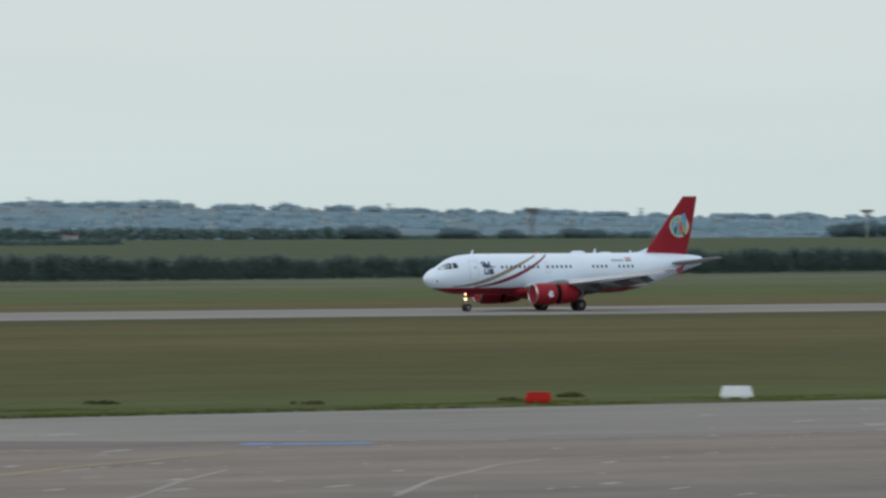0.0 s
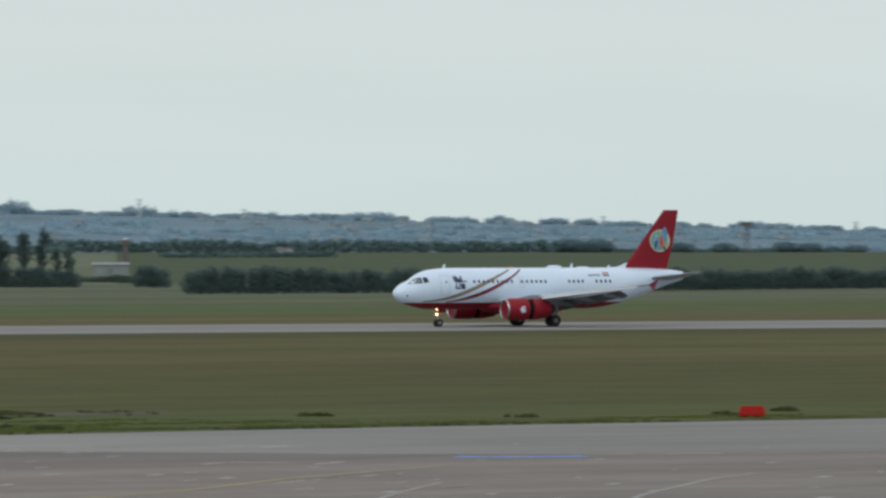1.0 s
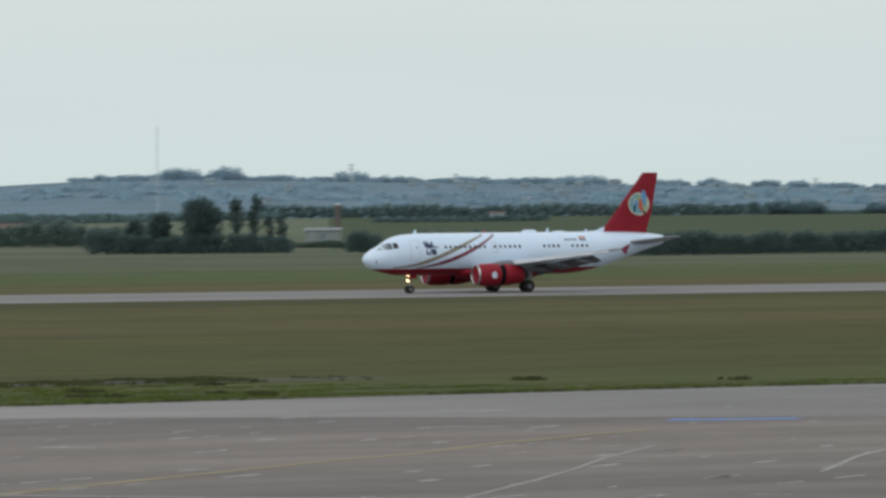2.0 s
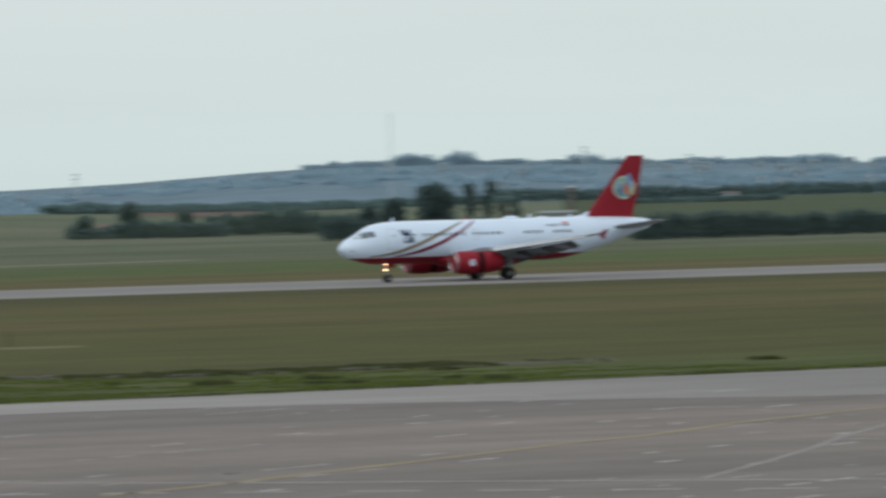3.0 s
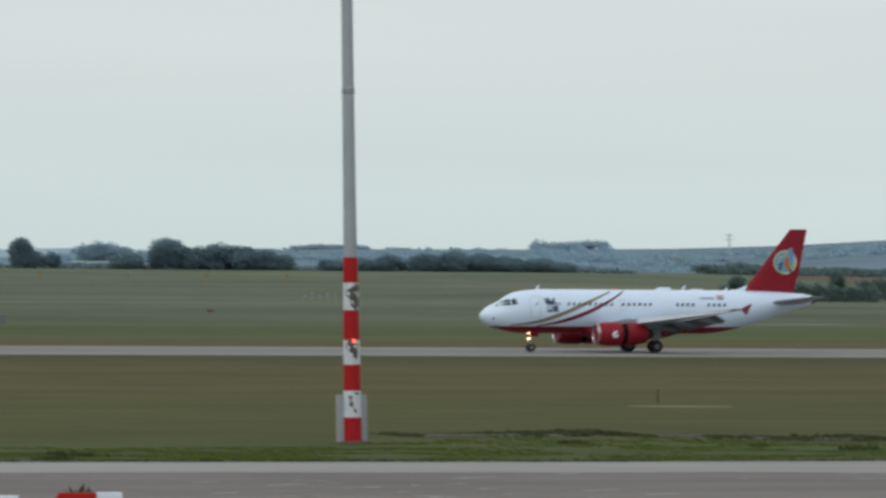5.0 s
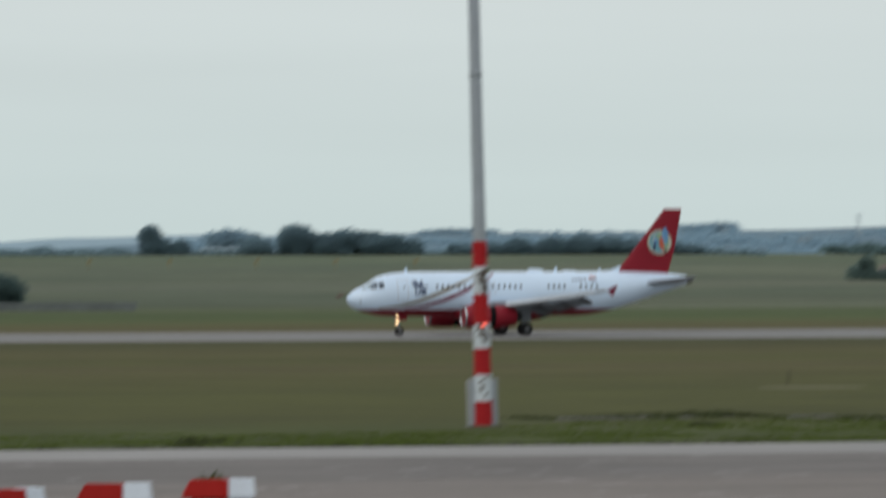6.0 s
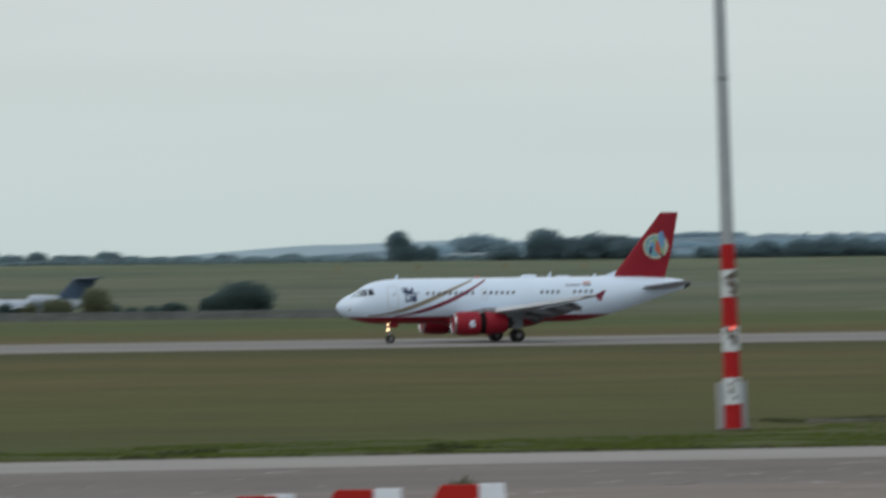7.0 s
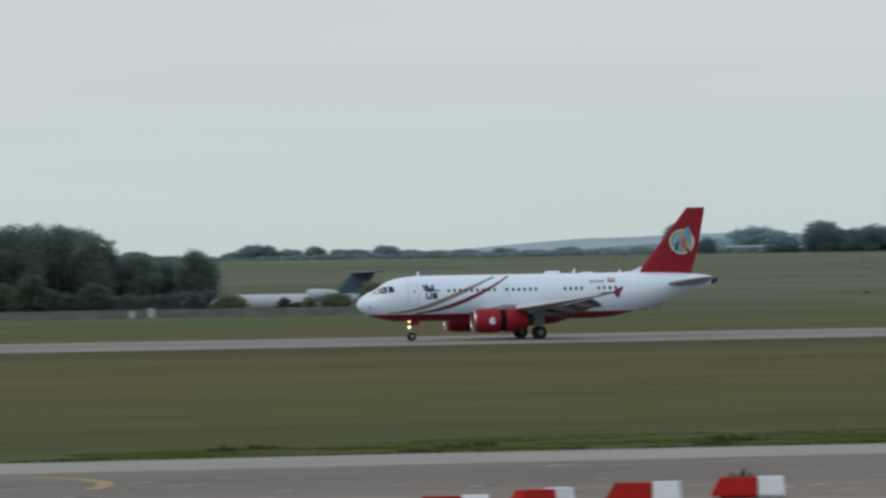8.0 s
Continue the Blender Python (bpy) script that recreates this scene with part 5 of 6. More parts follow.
def build_near_woods():
    # long dark hedge beyond the runway
    shrub_row("hedge", ((25.38, 1101), (33.9, 1262)), 4.1, 4.0, "long dense dark green hedge across the grassland", "hedge", LEAF_DEEP, 3, gaps=((0.098, 0.104),))
    shrub_row("hedge", ((24.94, 1232), (25.16, 1228)), 3.7, 4, "short clump of dark green shrubs in grass", "shrubs", LEAF_DEEP, 5, rough=0.4)
    shrub_row("hedge", ((24.42, 1340), (24.9, 1330)), 1.5, 3, "low loose green shrubs before a pale shed", "shrubs", LEAF, 6, rough=0.5)
    # thicket with taller trees
    shrub_row("thicket", ((22.7, 1236), (24.36, 1236)), 4.0, 5, "dense dark thicket under tall trees", "shrubs", LEAF_DEEP, 7, rough=0.35)
    shrub_row("thicket", ((21.65, 1385), (23.2, 1400)), 4.6, 5, "dense dark thicket beyond the runway", "shrubs", LEAF_WOOD, 8, rough=0.4, leaf=0.3)
    shrub_row("thicket", ((20.45, 1336), (21.75, 1352)), 3.6, 4, "loose dark shrubs beside a small shed", "shrubs", LEAF_WOOD, 9, rough=0.6, leaf=0.3)
    for k, (az, r, h, w, slim) in enumerate(((23.64, 1240, 10.8, 9.6, 0), (23.95, 1258, 10.6, 4.6, 1), (24.11, 1256, 11.6, 4.0, 1), (24.22, 1256, 7.4, 2.8, 1), (24.33, 1254, 7.4, 3.4, 1), (23.28, 1242, 8.2, 5.0, 0), (23.05, 1244, 6.6, 4.4, 0),
                                             (20.58, 1340, 4.9, 4.8, 0), (20.97, 1346, 7.7, 5.4, 0), (21.45, 1356, 6.4, 4.2, 0), (22.4, 1400, 5.8, 7, 0))):
        tree(az, r, h, w, "slender dark tree rising from a thicket" if slim else "broad dark green tree rising from a thicket", LEAF_DEEP if r < 1300 else LEAF_WOOD, 40 + k, 0.3 if slim else 0.12, 0.27, "trees beyond the runway", bool(slim))
    # big trees, fence and shrubs
    for k, (az, r, h, w) in enumerate(((8.1, 956, 12.2, 11.5), (8.5, 950, 12.8, 12), (8.95, 958, 12.9, 11), (9.27, 952, 11.4, 9), (8.28, 962, 12.6, 11), (8.72, 964, 13.0, 11.5), (9.1, 964, 12.4, 10), (9.6, 955, 8.4, 9), (9.86, 962, 7.8, 8.6), (10.14, 956, 8.9, 7.6), (7.6, 960, 11.5, 9), (7.0, 958, 11.0, 9))):
        tree(az, r, h, w, "tall full dark green tree in a dense group", LEAF_WOOD, 70 + k, 0.06, 0.19, "trees behind the fence")
    for k, (az, r, h, w) in enumerate(((8.7, 930, 5.8, 5.6), (8.42, 925, 4.6, 5), (9.25, 932, 4.4, 4.6))):
        tree(az, r, h, w, "young lighter green tree before a dark wood", LEAF, 90 + k, 0.05, 0.24, "trees behind the fence")
    shrub_row("thicket", ((6.9, 940), (10.3, 930)), 3.2, 4, "dark shrubs behind a low fence", "shrubs", LEAF_DEEP, 11, rough=0.4)
    for k, (az, r, h, w, m, label) in enumerate((
            (12.98, 906, 4.3, 9.6, LEAF_DEEP, "round dark green bush standing in grass"), (12.72, 904, 2.5, 5.0, LEAF_DEEP, "small dark bush beside a larger one"), (12.38, 906, 1.8, 4.4, LEAF_DEEP, "low spreading bush in grass"),
            (12.18, 886, 1.4, 3.4, LEAF_DEEP, "low dark bush behind the fence"), (12.0, 886, 1.3, 2.2, LEAF_DEEP, "low dark bush behind the fence"), (11.84, 884, 1.9, 2.6, LEAF_DEEP, "small dark bush behind the fence"),
            (11.7, 880, 4.2, 5.0, LEAF_OLIVE, "olive bush hiding the tail of a parked jet"), (11.36, 880, 2.6, 4.6, LEAF_OLIVE, "rough bush under the engines of a parked jet"), (11.12, 882, 2.2, 2.6, LEAF_OLIVE, "small rough bush before a parked jet"),
            (10.9, 878, 2.3, 2.4, LEAF_DEEP, "small dark bush before a parked jet"), (10.42, 880, 2.6, 5.4, LEAF_OLIVE, "rough bush hiding the nose of a parked jet"), (10.12, 882, 3.0, 4.0, LEAF_DEEP, "dark bush at the foot of tall trees"))):
        tree(az, r, h, w, label, m, 101 + k, 0.0, 0.18, "bushes behind the fence")


def build_skyline():
    # trees on the crest of the far field
    near = ((14.33, 8.4, 8.2), (14.42, 4.6, 8.0), (14.6, 4.1, 6.2), (15.26, 4.2, 12.2), (15.62, 8.1, 12.8), (15.82, 6.0, 10.7), (16.02, 6.6, 11.9), (16.25, 6.4, 12.3), (16.45, 5.4, 11.6), (16.6, 4.2, 8.7),
            (17.05, 2.9, 10.2), (17.3, 3.2, 10.2), (17.55, 4.4, 9.6), (17.85, 4.6, 11.6), (18.1, 5.2, 11.6), (18.35, 4.8, 11.6), (18.6, 3.9, 10.9), (18.85, 3.6, 10.9), (19.05, 2.6, 10.2))
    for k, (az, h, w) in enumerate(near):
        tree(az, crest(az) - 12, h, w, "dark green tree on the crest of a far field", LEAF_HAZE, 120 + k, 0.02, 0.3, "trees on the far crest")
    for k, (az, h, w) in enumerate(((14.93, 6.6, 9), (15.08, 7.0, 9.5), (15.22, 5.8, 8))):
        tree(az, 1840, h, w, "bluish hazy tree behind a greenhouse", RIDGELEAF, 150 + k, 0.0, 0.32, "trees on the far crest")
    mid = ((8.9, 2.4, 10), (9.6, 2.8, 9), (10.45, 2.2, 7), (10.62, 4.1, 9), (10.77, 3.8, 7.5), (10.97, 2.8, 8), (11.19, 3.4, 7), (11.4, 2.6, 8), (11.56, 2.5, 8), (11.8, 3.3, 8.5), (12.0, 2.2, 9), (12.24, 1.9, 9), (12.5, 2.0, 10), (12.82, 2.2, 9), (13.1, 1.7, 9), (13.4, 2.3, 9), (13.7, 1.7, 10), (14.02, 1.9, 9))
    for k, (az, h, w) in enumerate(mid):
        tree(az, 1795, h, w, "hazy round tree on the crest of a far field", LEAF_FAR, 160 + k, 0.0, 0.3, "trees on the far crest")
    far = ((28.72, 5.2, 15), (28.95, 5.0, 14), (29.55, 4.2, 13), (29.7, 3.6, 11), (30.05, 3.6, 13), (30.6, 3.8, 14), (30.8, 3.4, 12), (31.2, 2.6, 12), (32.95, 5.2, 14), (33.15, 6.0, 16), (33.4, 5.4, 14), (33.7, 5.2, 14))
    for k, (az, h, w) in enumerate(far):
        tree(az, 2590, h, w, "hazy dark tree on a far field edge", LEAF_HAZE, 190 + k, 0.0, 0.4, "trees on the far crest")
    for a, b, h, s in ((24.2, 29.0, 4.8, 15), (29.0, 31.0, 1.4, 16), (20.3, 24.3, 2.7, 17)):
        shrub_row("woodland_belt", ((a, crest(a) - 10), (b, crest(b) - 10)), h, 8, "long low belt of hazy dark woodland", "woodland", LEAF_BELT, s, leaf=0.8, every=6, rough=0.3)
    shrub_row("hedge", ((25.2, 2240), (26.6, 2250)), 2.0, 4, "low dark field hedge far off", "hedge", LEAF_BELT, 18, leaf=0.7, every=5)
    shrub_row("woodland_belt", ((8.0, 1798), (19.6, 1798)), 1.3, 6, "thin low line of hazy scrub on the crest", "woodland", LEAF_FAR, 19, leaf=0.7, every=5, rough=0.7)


# leaf colour lifted towards blue to paint in the haze over the crest
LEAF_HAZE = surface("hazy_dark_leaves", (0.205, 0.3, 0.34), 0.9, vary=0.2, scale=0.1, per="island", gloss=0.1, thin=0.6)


def build_hills():
    rnd = random.Random(77)
    lobes = []
    for _ in range(3600):
        az = rnd.uniform(14.5, 36)
        r = rnd.choice((rnd.uniform(3450, 4300), rnd.uniform(4230, 4330), rnd.uniform(3800, 4250)))
        x, y = polar(az, r)
        if noise.noise((x * 0.006, y * 0.01, 4.4)) < -0.2:
            continue
        if 19.5 < az < 22.5 and r > 4060:
            continue
        if r > 4060 and rnd.random() < 0.7:
            continue
        s = rnd.uniform(1.6, 3.4) if r < 4080 else rnd.uniform(0.7, 1.7)
        lobes.append((x, y, terrain(x, y) + s * 0.35, s * rnd.uniform(1.6, 3.6), s * 1.4, s * rnd.uniform(0.6, 0.95)))
    # a wooded hamlet on the lower slope, under the field side's skyline
    for _ in range(190):
        az = rnd.uniform(18.75, 20.2)
        r = rnd.uniform(3420, 4260) if az < 19.5 else rnd.uniform(3420, 3800)
        x, y = polar(az, r)
        s = rnd.uniform(1.6, 3.2)
        lobes.append((x, y, terrain(x, y) + s * 0.5, s * rnd.uniform(1.2, 2.2), s * 1.3, s * rnd.uniform(0.8, 1.3)))
    # clumps that stand up on the skyline: angle, height angle of the top, half width
    town_side = ((23.2, 0.33, 9), (23.47, 0.385, 12), (23.4, 0.375, 10), (23.88, 0.4, 9), (23.8, 0.375, 8), (24.95, 0.345, 11), (24.3, 0.315, 12), (25.4, 0.285, 8), (25.95, 0.29, 9), (26.6, 0.28, 10), (26.95, 0.29, 17), (26.4, 0.275, 14),
                      (27.6, 0.25, 9), (28.1, 0.24, 10), (28.6, 0.245, 7), (29.2, 0.21, 9), (30.29, 0.21, 10), (30.5, 0.19, 12), (30.9, 0.17, 13), (32.0, 0.15, 14), (32.6, 0.14, 16))
    field_side = ((19.1, 0.18, 5), (18.85, 0.224, 5), (19.0, 0.2, 7), (19.12, 0.205, 7), (19.33, 0.224, 10), (19.2, 0.21, 7),
                      (15.0, 0.14, 13), (15.1, 0.13, 12), (14.9, 0.12, 10), (17.0, 0.165, 13), (17.2, 0.15, 12), (16.8, 0.15, 9), (22.6, 0.30, 9), (23.0, 0.3, 16))
    scrub = []
    for _ in range(95):
        az = rnd.uniform(22.7, 33.5)
        scrub.append((az, ridge(az) + rnd.uniform(0.012, 0.05) + (0.02 if rnd.random() < 0.15 else 0), rnd.uniform(2.5, 8)))
    copse = []
    for az, el, w in town_side + field_side + tuple(scrub):
        x, y = polar(az, 4255)
        g = terrain(x, y)
        h = max(3.0, EYE_H + 4255 * math.tan(radians(el)) - g)
        for u, k in ((-0.8, 0.88), (-0.4, 1.0), (0.0, 0.93), (0.4, 1.0), (0.8, 0.86)):
            k *= rnd.uniform(0.9, 1.05)
            copse.append((x + u * w, y, g + h * k * 0.5, w * rnd.uniform(0.28, 0.4), w * 0.4, h * k * 0.5))
            copse.append((x + u * w, y - 2, g + h * k * 0.25, w * 0.4, w * 0.4, h * k * 0.3))
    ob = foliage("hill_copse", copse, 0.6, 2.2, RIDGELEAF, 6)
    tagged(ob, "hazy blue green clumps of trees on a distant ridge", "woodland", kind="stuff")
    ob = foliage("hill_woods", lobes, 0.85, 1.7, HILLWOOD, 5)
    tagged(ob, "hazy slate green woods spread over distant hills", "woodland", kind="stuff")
    # far ridge, its haze painted in as pale blue
    verts, faces = [], []
    prof = ((8, -0.05), (12.0, -0.03), (12.48, 0.005), (13.1, 0.05), (13.6, 0.08), (14.2, 0.093), (14.8, 0.11), (15.4, 0.1), (16.5, 0.08), (18, 0.08), (20, 0.07), (24, 0.05))
    azs = [8 + 0.1 * k for k in range(161)]
    for az in azs:
        x, y = polar(az, 4860)
        el = float(np.interp(az, [p[0] for p in prof], [p[1] for p in prof])) + 0.006 * noise.noise((az * 2.2, 0.1, 0.2))
        top = EYE_H + 4860 * math.tan(radians(el))
        x2, y2 = polar(az, 4700)
        verts += [(x2, y2, -30), (x, y, top), (x * 1.015, y * 1.015, -30)]
    for k in range(160):
        a = 3 * k
        faces += [(a, a + 3, a + 4, a + 1), (a + 1, a + 4, a + 5, a + 2)]
    tagged(raw("backdrop", verts, faces, FARHILL, smooth=True), "distant ridge paled blue for haze on the horizon", "hill", kind="structure")
    # scattered houses
    home = thing("house", pose(0, 0, 0), "small pale house with a tiled roof on a distant hill", "house", "houses on the hills")
    part("wall", boxed(-3, 3, -2.4, 2.4, -1, 1.9), PALEWALL, home, "rendered wall paled for haze")
    part("roof", rings(bmesh.new(), [[(-3.2, -2.7, 1.8), (-3.2, 2.7, 1.8), (-3.2, 0, 3.3)], [(3.2, -2.7, 1.8), (3.2, 2.7, 1.8), (3.2, 0, 3.3)]]), ROOFTILE, home, "tiled roof blued for haze")
    for s in (-1.7, 1.7):
        part("window", boxed(s - 0.4, s + 0.4, -2.46, -2.35, 0.5, 1.4), ROOFTILE, home)
    for k in range(70):
        az = rnd.choice((rnd.uniform(20, 33), rnd.uniform(25, 31), rnd.uniform(23.5, 29)))
        r = rnd.uniform(3560, 4150)
        x, y = polar(az, r)
        m = pose(x, y, terrain(x, y) + rnd.uniform(0.6, 2.2), 0, 0, -az + rnd.uniform(-50, 50))
        if k == 0:
            home.matrix_basis = m
        else:
            copy_thing(home, m)


def lattice(bm, h, w0, w1, r, panels):
    """A square lattice tower."""
    def corner(k, u):
        w = (w0 + (w1 - w0) * u) / 2
        return Vector(((-w, w, w, -w)[k % 4], (-w, -w, w, w)[k % 4], h * u))

    def bar(a, b, s):
        q = (b - a).to_track_quat("Z", "Y")
        rings(bm, [[p + q @ Vector((s * math.cos(j * math.pi / 2), s * math.sin(j * math.pi / 2), 0)) for j in range(4)] for p in (a, b)])
    for k in range(4):
        bar(corner(k, 0), corner(k, 1), r)
        for j in range(panels):
            bar(corner(k, j / panels), corner(k + 1, (j + 1) / panels), r * 0.6)
            bar(corner(k, (j + 1) / panels), corner(k + 1, (j + 1) / panels), r * 0.6)
    return bm


def build_towers():
    def stand(az, r, name, label, category):
        x, y = polar(az, r)
        return thing(name, pose(x, y, terrain(x, y), 0, 0, -az), label, category), EYE_H - terrain(x, y)
    mast, up = stand(23.26, 3300, "radio_mast", "tall thin lattice radio mast, red and white paled for haze", "radio mast")
    h = up + 3300 * math.tan(radians(0.738))
    part("lattice", lattice(bmesh.new(), h, 1.5, 1.0, 0.08, 24), HAZESTEEL, mast, "grey lattice paled for haze")
    part("base_frame", lattice(bmesh.new(), 14, 2.4, 2.0, 0.2, 6), HAZERED, mast, "haze-dulled red base lattice")
    tower, up = stand(24.83, 1712, "control_tower", "slim reddish brown tower beyond the trees", "tower")
    h = 8.0
    part("shaft", boxed(-0.7, 0.7, -0.7, 0.7, 0, h - 1.6, bevel=0.05), HAZERED, tower, "reddish brown shaft")
    part("head", boxed(-1.05, 1.05, -1.05, 1.05, h - 1.6, h - 0.4, bevel=0.05), HAZERED, tower)
    part("cap", turned([(h - 0.4, 0.8), (h - 0.2, 0.8), (h, 0.3)], "z", 10), HAZESTEEL, tower)
    for az, r, top, w, n in ((30.25, 2560, 0.195, 4.6, "red"), (33.17, 2560, 0.178, 5.2, "flat")):
        radar, up = stand(az, r, "radar_tower", "haze-dulled red radar tower on a far field edge" if n == "red" else "thin tower with a flat red radar antenna", "radar tower")
        h = up + r * math.tan(radians(top))
        part("lattice", lattice(bmesh.new(), h - 1.6, 2.4 if n == "red" else 0.8, 1.6 if n == "red" else 0.6, 0.12 if n == "red" else 0.07, 6), HAZERED if n == "red" else HAZESTEEL, radar, "lattice legs")
        part("platform", boxed(-w / 3, w / 3, -1.2, 1.2, h - 1.7, h - 1.3, bevel=0.05), HAZERED, radar)
        part("antenna", boxed(-w / 2, w / 2, -0.5, 0.5, h - 1.2, h - (0.0 if n == "red" else 0.3), bevel=0.15), HAZERED, radar, "haze-dulled red antenna")
    for az, el, r in ((24.95, 0.404, 4200), (20.51, 0.278, 4000), (25.86, 0.315, 4200), (29.0, 0.25, 4250), (31.2, 0.2, 4250)):
        pylon, up = stand(az, r, "power_pylon", "faint lattice pylon on a distant hill", "pylon")
        h = up + r * math.tan(radians(el))
        part("lattice", lattice(bmesh.new(), h, 3.0, 1.0, 0.16, 8), HAZESTEEL, pylon, "grey lattice body")
        for z in (h - 0.8, h - 3.5):
            part("cross_arm", boxed(-2.6, 2.6, -0.2, 0.2, z - 0.2, z + 0.2), HAZESTEEL, pylon)
    # sheds
    for az, r, w, d, hh, roof, label in ((24.7, 1480, 8.2, 6, 3.2, SHEDWALL, "low pale flat shed among shrubs"), (20.83, 1376, 6.4, 5, 2.6, BRICKRED, "small shed with a dull red roof among shrubs"), (26.22, 2480, 6, 5, 2.4, BRICKRED, "small pale house on a far field"), (14.98, 1796, 12.5, 6, 1.9, PALEWALL, "long low pale greenhouse on the crest")):
        shed, up = stand(az, r, "shed", label, "shed")
        part("wall", boxed(-w / 2, w / 2, -d / 2, d / 2, 0, hh * 0.82), SHEDWALL if r < 1700 else PALEWALL, shed, "plain wall")
        part("roof", rings(bmesh.new(), [[(-w / 2 - 0.2, -d / 2 - 0.3, hh * 0.82), (-w / 2 - 0.2, d / 2 + 0.3, hh * 0.82), (-w / 2 - 0.2, 0, hh)], [(w / 2 + 0.2, -d / 2 - 0.3, hh * 0.82), (w / 2 + 0.2, d / 2 + 0.3, hh * 0.82), (w / 2 + 0.2, 0, hh)]]), roof, shed, "shallow roof")
        part("door", boxed(-0.5, 0.5, -d / 2 - 0.05, -d / 2, 0, hh * 0.62), ROOFTILE, shed)
    # marker boards on the field
    board = None
    for az, r in ((13.8, 1480), (14.5, 1480), (15.26, 1480), (15.95, 1480), (16.65, 1480)):
        x, y = polar(az, r)
        m = pose(x, y, terrain(x, y), 0, 0, -az)
        if board is None:
            board = thing("marker_board", m, "small faded yellow marker board on a post", "marker", "marker boards on the field")
            part("post", tube((0, 0, 0), (0, 0, 1.6), 0.08, 0.08, 8), YELLOW, board)
            part("board", boxed(-0.36, 0.36, -0.05, 0.05, 1.4, 2.5, bevel=0.02), YELLOW, board, "faded yellow board")
        else:
            copy_thing(board, m)
    sock, up = stand(15.99, 1073, "marker_cone", "low orange marker lying in the grass", "marker")
    part("body", rings(bmesh.new(), [[(x, w * math.cos(a * math.pi / 5), 0.3 + w * math.sin(a * math.pi / 5)) for a in range(10)] for x, w in ((-0.55, 0.26), (0, 0.24), (0.25, 0.2), (0.55, 0.12))]), BRICKRED, sock, "orange tapered body")
    part("foot", boxed(-0.5, -0.1, -0.3, 0.3, 0, 0.08), BRICKRED, sock)
    light_row, up = stand(16.94, 1256, "approach_lights", "low white approach light frame in the field", "light frame")
    for k in range(5):
        part("post", tube((-3 + 1.5 * k, 0, 0), (-3 + 1.5 * k, 0, 0.8 + 0.3 * (k % 2)), 0.05, 0.05, 6), PALEWALL, light_row)
        part("lamp", turned([(0.8 + 0.3 * (k % 2), 0.08), (1.0 + 0.3 * (k % 2), 0.16), (1.1 + 0.3 * (k % 2), 0.1)], "z", 8, (-3 + 1.5 * k, 0, 0)), PALEWALL, light_row)
    part("cross_bar", boxed(-3.1, 3.1, -0.05, 0.05, 0.7, 0.8), PALEWALL, light_row)


# steel paled and red greyed: the haze before far towers, put into both colours
HAZESTEEL = surface("hazy_grey_steel", (0.5, 0.56, 0.57), 0.7, vary=0.1)
HAZERED = surface("hazy_greyed_red_paint", (0.125, 0.108, 0.108), 0.8, vary=0.15)


def build_fence():
    fence = thing("fence", pose(0, 0, 0), "low grey concrete panel fence across the grass", "fence")
    post, panel, rail = boxed(-0.09, 0.09, -0.09, 0.09, 0, 1.2, bevel=0.015), boxed(0.09, 2.91, -0.05, 0.05, 0.04, 0.56, bevel=0.015), boxed(0.09, 2.91, -0.05, 0.05, 0.62, 1.12, bevel=0.015)
    protos = [part("post", post, FENCE, fence), part("panel", panel, FENCE, fence), part("panel", rail, FENCE, fence)]
    for k in range(37):
        x = 98 + 3 * k
        y = 841 - 0.19 * (x - 124)
        m = pose(x, y, 0, 0, 0, -10.8)
        for p in protos:
            if k == 0:
                p.matrix_basis = m
            else:
                o = p.copy()
                scene.collection.objects.link(o)
                o.matrix_basis = m
    for x, y, w, h in ((143.3, 836.0, 0.42, 1.3), (140.9, 836.6, 0.36, 1.0)):
        cab = thing("cabinet", pose(x, y - 1.2, 0), "small white equipment cabinet by the fence", "cabinet", "cabinets by the fence")
        part("body", boxed(-w, w, -0.4, 0.4, 0.1, h, bevel=0.04), CABINET, cab)
        part("plinth", boxed(-w, w, -0.4, 0.4, 0, 0.1), STONE, cab)


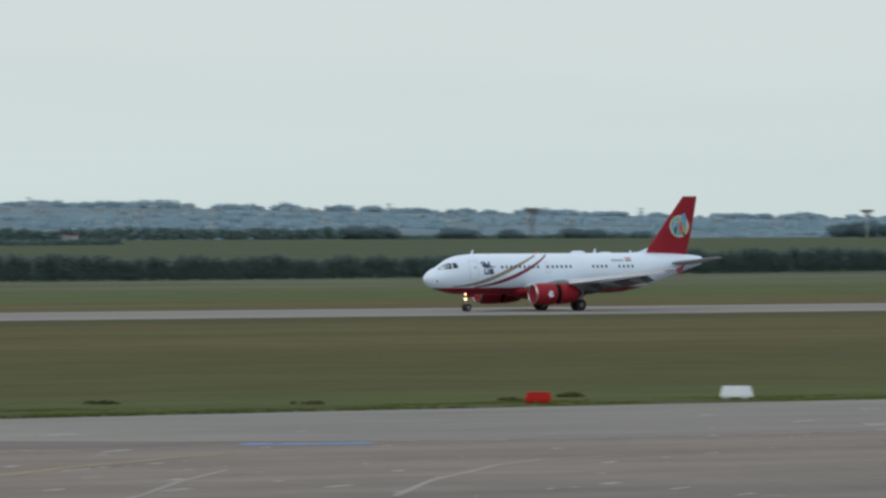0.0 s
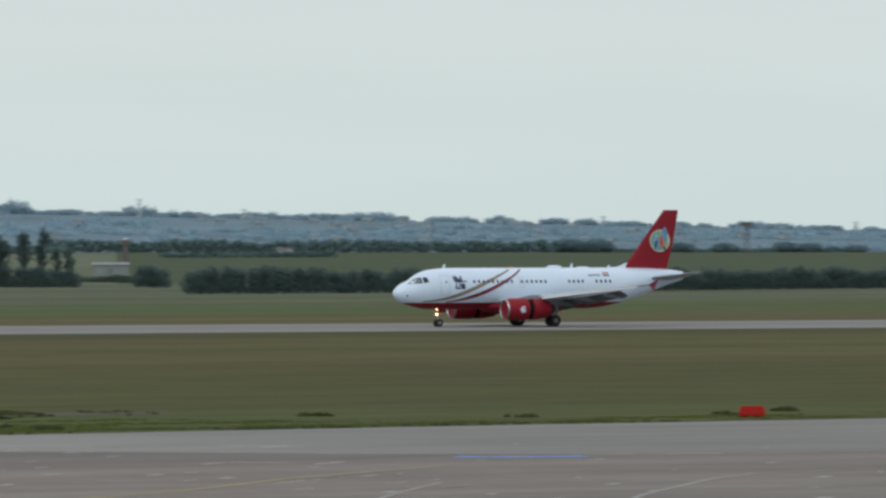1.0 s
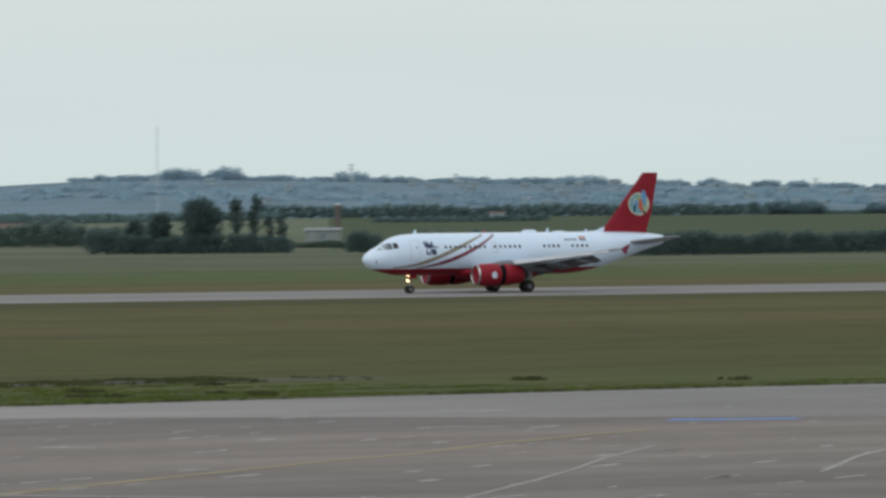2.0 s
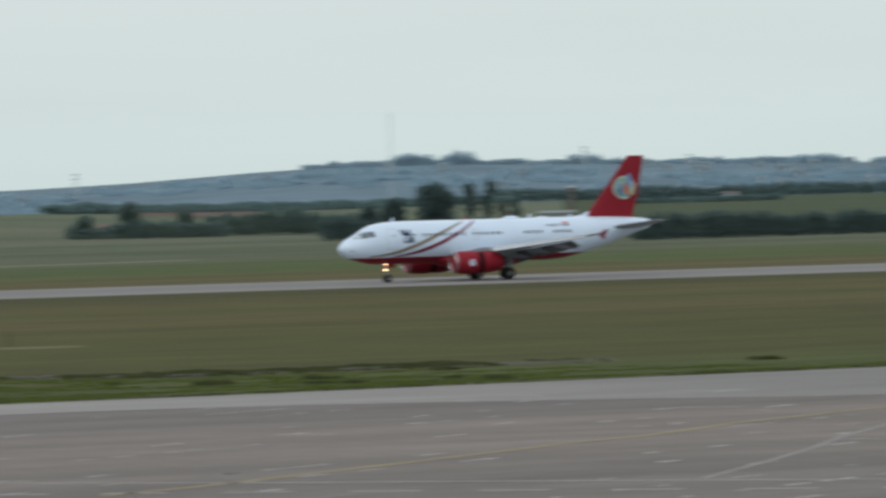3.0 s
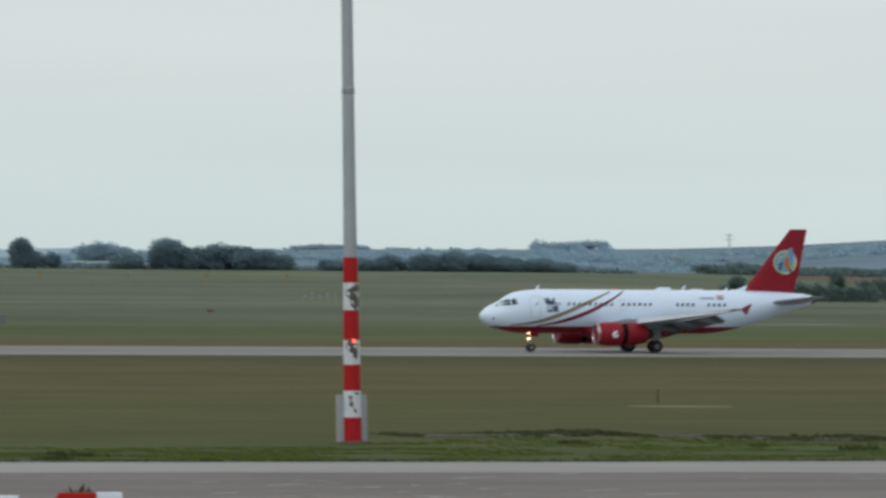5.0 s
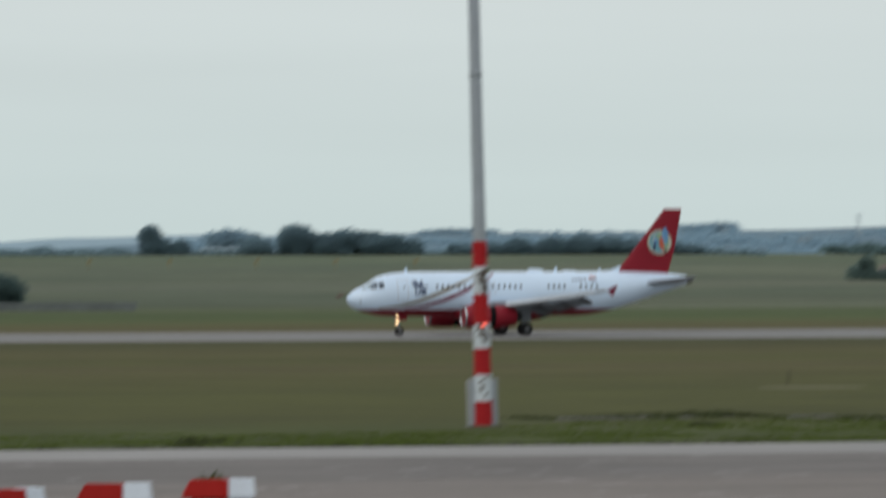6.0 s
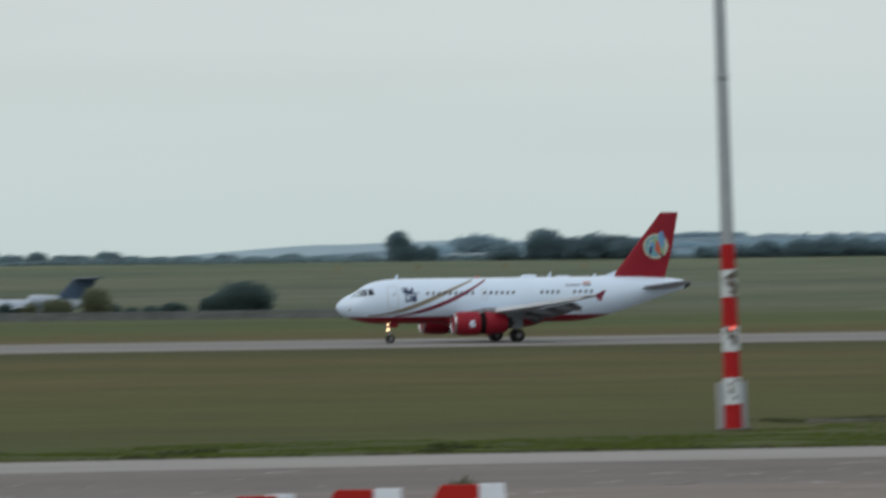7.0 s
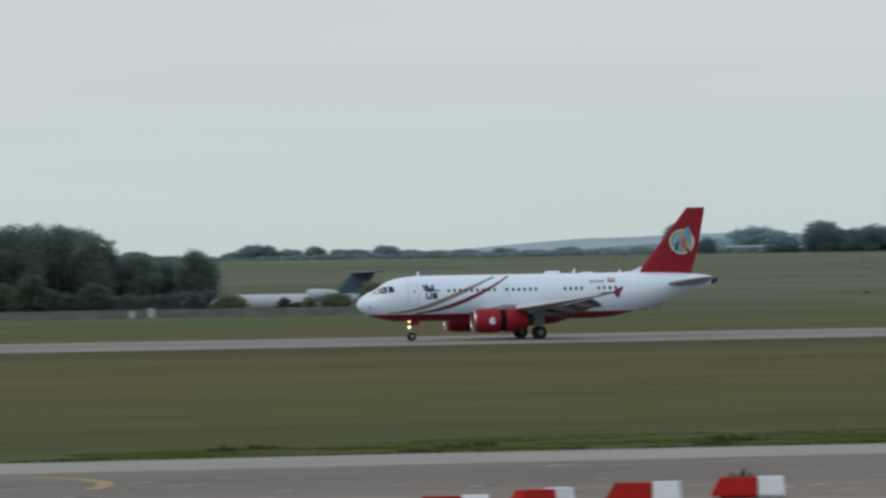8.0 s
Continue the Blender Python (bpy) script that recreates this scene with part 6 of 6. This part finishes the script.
def build_parked_jet():
    x, y = polar(10.966, 893)
    jet = thing("parked_jet", pose(x, y, 0, 0, 0, -8), "small parked white jet with a dark blue tail behind shrubs", "airplane")
    rows = []
    for s, zc, r in ((-11, 1.35, 0.05), (-10.6, 1.38, 0.5), (-9.6, 1.45, 0.9), (-8, 1.5, 1.1), (3.6, 1.5, 1.1), (6.2, 1.65, 0.95), (8.9, 1.95, 0.6), (10.6, 2.2, 0.25)):
        rows.append([(s, r * math.sin(2 * math.pi * k / 24), zc + r * math.cos(2 * math.pi * k / 24)) for k in range(24)])
    part("fuselage", rings(bmesh.new(), rows), PALEJET, jet, "dull white fuselage", True)
    fin = part("tail_fin", rings(bmesh.new(), [[(5.0 + a, b * 0.8, 1.9) for a, b in airfoil(4.6, 0.08)], [(8.3 + a, b * 0.8, 5.3) for a, b in airfoil(3.2, 0.08)]]), NAVYJET, jet, "dark blue swept tail fin", True)
    for side in (-1, 1):
        part("tailplane", lifting([(8.0, 0.05, 5.28, 3.2, 0.09), (11.0, 4.8, 5.42, 1.6, 0.08)], side), NAVYJET, fin, "dark tailplane on the fin", True)
        part("wing", lifting([(-1.5, 0.6, 1.0, 4.2, 0.12), (0.4, 8.0, 1.6, 2.0, 0.1)], side), PALEJET, jet, "dull white wing", True)
        part("engine", turned([(2.2, 0.4), (2.3, 0.68), (3.4, 0.74), (5.4, 0.62), (6.2, 0.42)], "x", 18, (0, side * 1.7, 2.5)), PALEJET, jet, "pale rear engine", True)
        part("main_leg", tube((0.9, side * 2.0, 1.1), (0.9, side * 2.0, 0.3), 0.1), DARK, jet)
        part("tyre", turned([(-0.15, 0.2), (-0.15, 0.36), (0.15, 0.36), (0.15, 0.2)], "y", 16, (0.9, side * 2.0, 0.36)), RUBBER, jet)
    part("nose_leg", tube((-8.6, 0, 0.9), (-8.6, 0, 0.25), 0.08), DARK, jet)
    part("tyre", turned([(-0.12, 0.15), (-0.12, 0.28), (0.12, 0.28), (0.12, 0.15)], "y", 14, (-8.6, 0, 0.28)), RUBBER, jet)


PALEJET = surface("dull_white_jet_paint", (0.38, 0.45, 0.53), 0.5, vary=0.08)
NAVYJET = surface("dark_blue_tail_paint", (0.035, 0.07, 0.125), 0.5, vary=0.15)


def build_ploughed_field():
    verts, faces = [], []
    n, m = 14, 10
    for i in range(n):
        for j in range(m):
            az = 20.95 + 1.15 * i / (n - 1)
            x, y = polar(az, 1880 + 430 * j / (m - 1) + 40 * math.sin(i * 0.5))
            verts.append((x, y, terrain(x, y) + 0.15))
    for i in range(n - 1):
        for j in range(m - 1):
            a = i * m + j
            faces.append((a, a + m, a + m + 1, a + 1))
    tagged(raw("field", verts, faces, PLOUGHED), "bare reddish brown ploughed field far off", "field", kind="structure")


build_ploughed_field()
build_near_woods()
build_skyline()
build_hills()
build_towers()
build_fence()
build_parked_jet()


# ---- what moves ----
def motions():
    roll_out = [(0, 327.7), (0.5, 314.18), (1, 299.68), (1.5, 286.42), (2.8, 250.64), (3, 245.3), (3.5, 232.57), (4, 218.95), (4.5, 206.5), (4.7, 201.35), (5.8, 172.93), (6, 167.93), (6.5, 156.02), (7, 143.26), (7.5, 131.62), (8, 119.16)]
    walk(airliner, [(t, pose(x, 584, 0.03)) for t, x in roll_out])
    for hub in airliner_wheels:
        x, y, z = hub.location
        walk(hub, [(k / 30, pose(x, y, z) @ pose(0, 0, 0, 0, -82 * k, 0)) for k in range(241)])


motions()
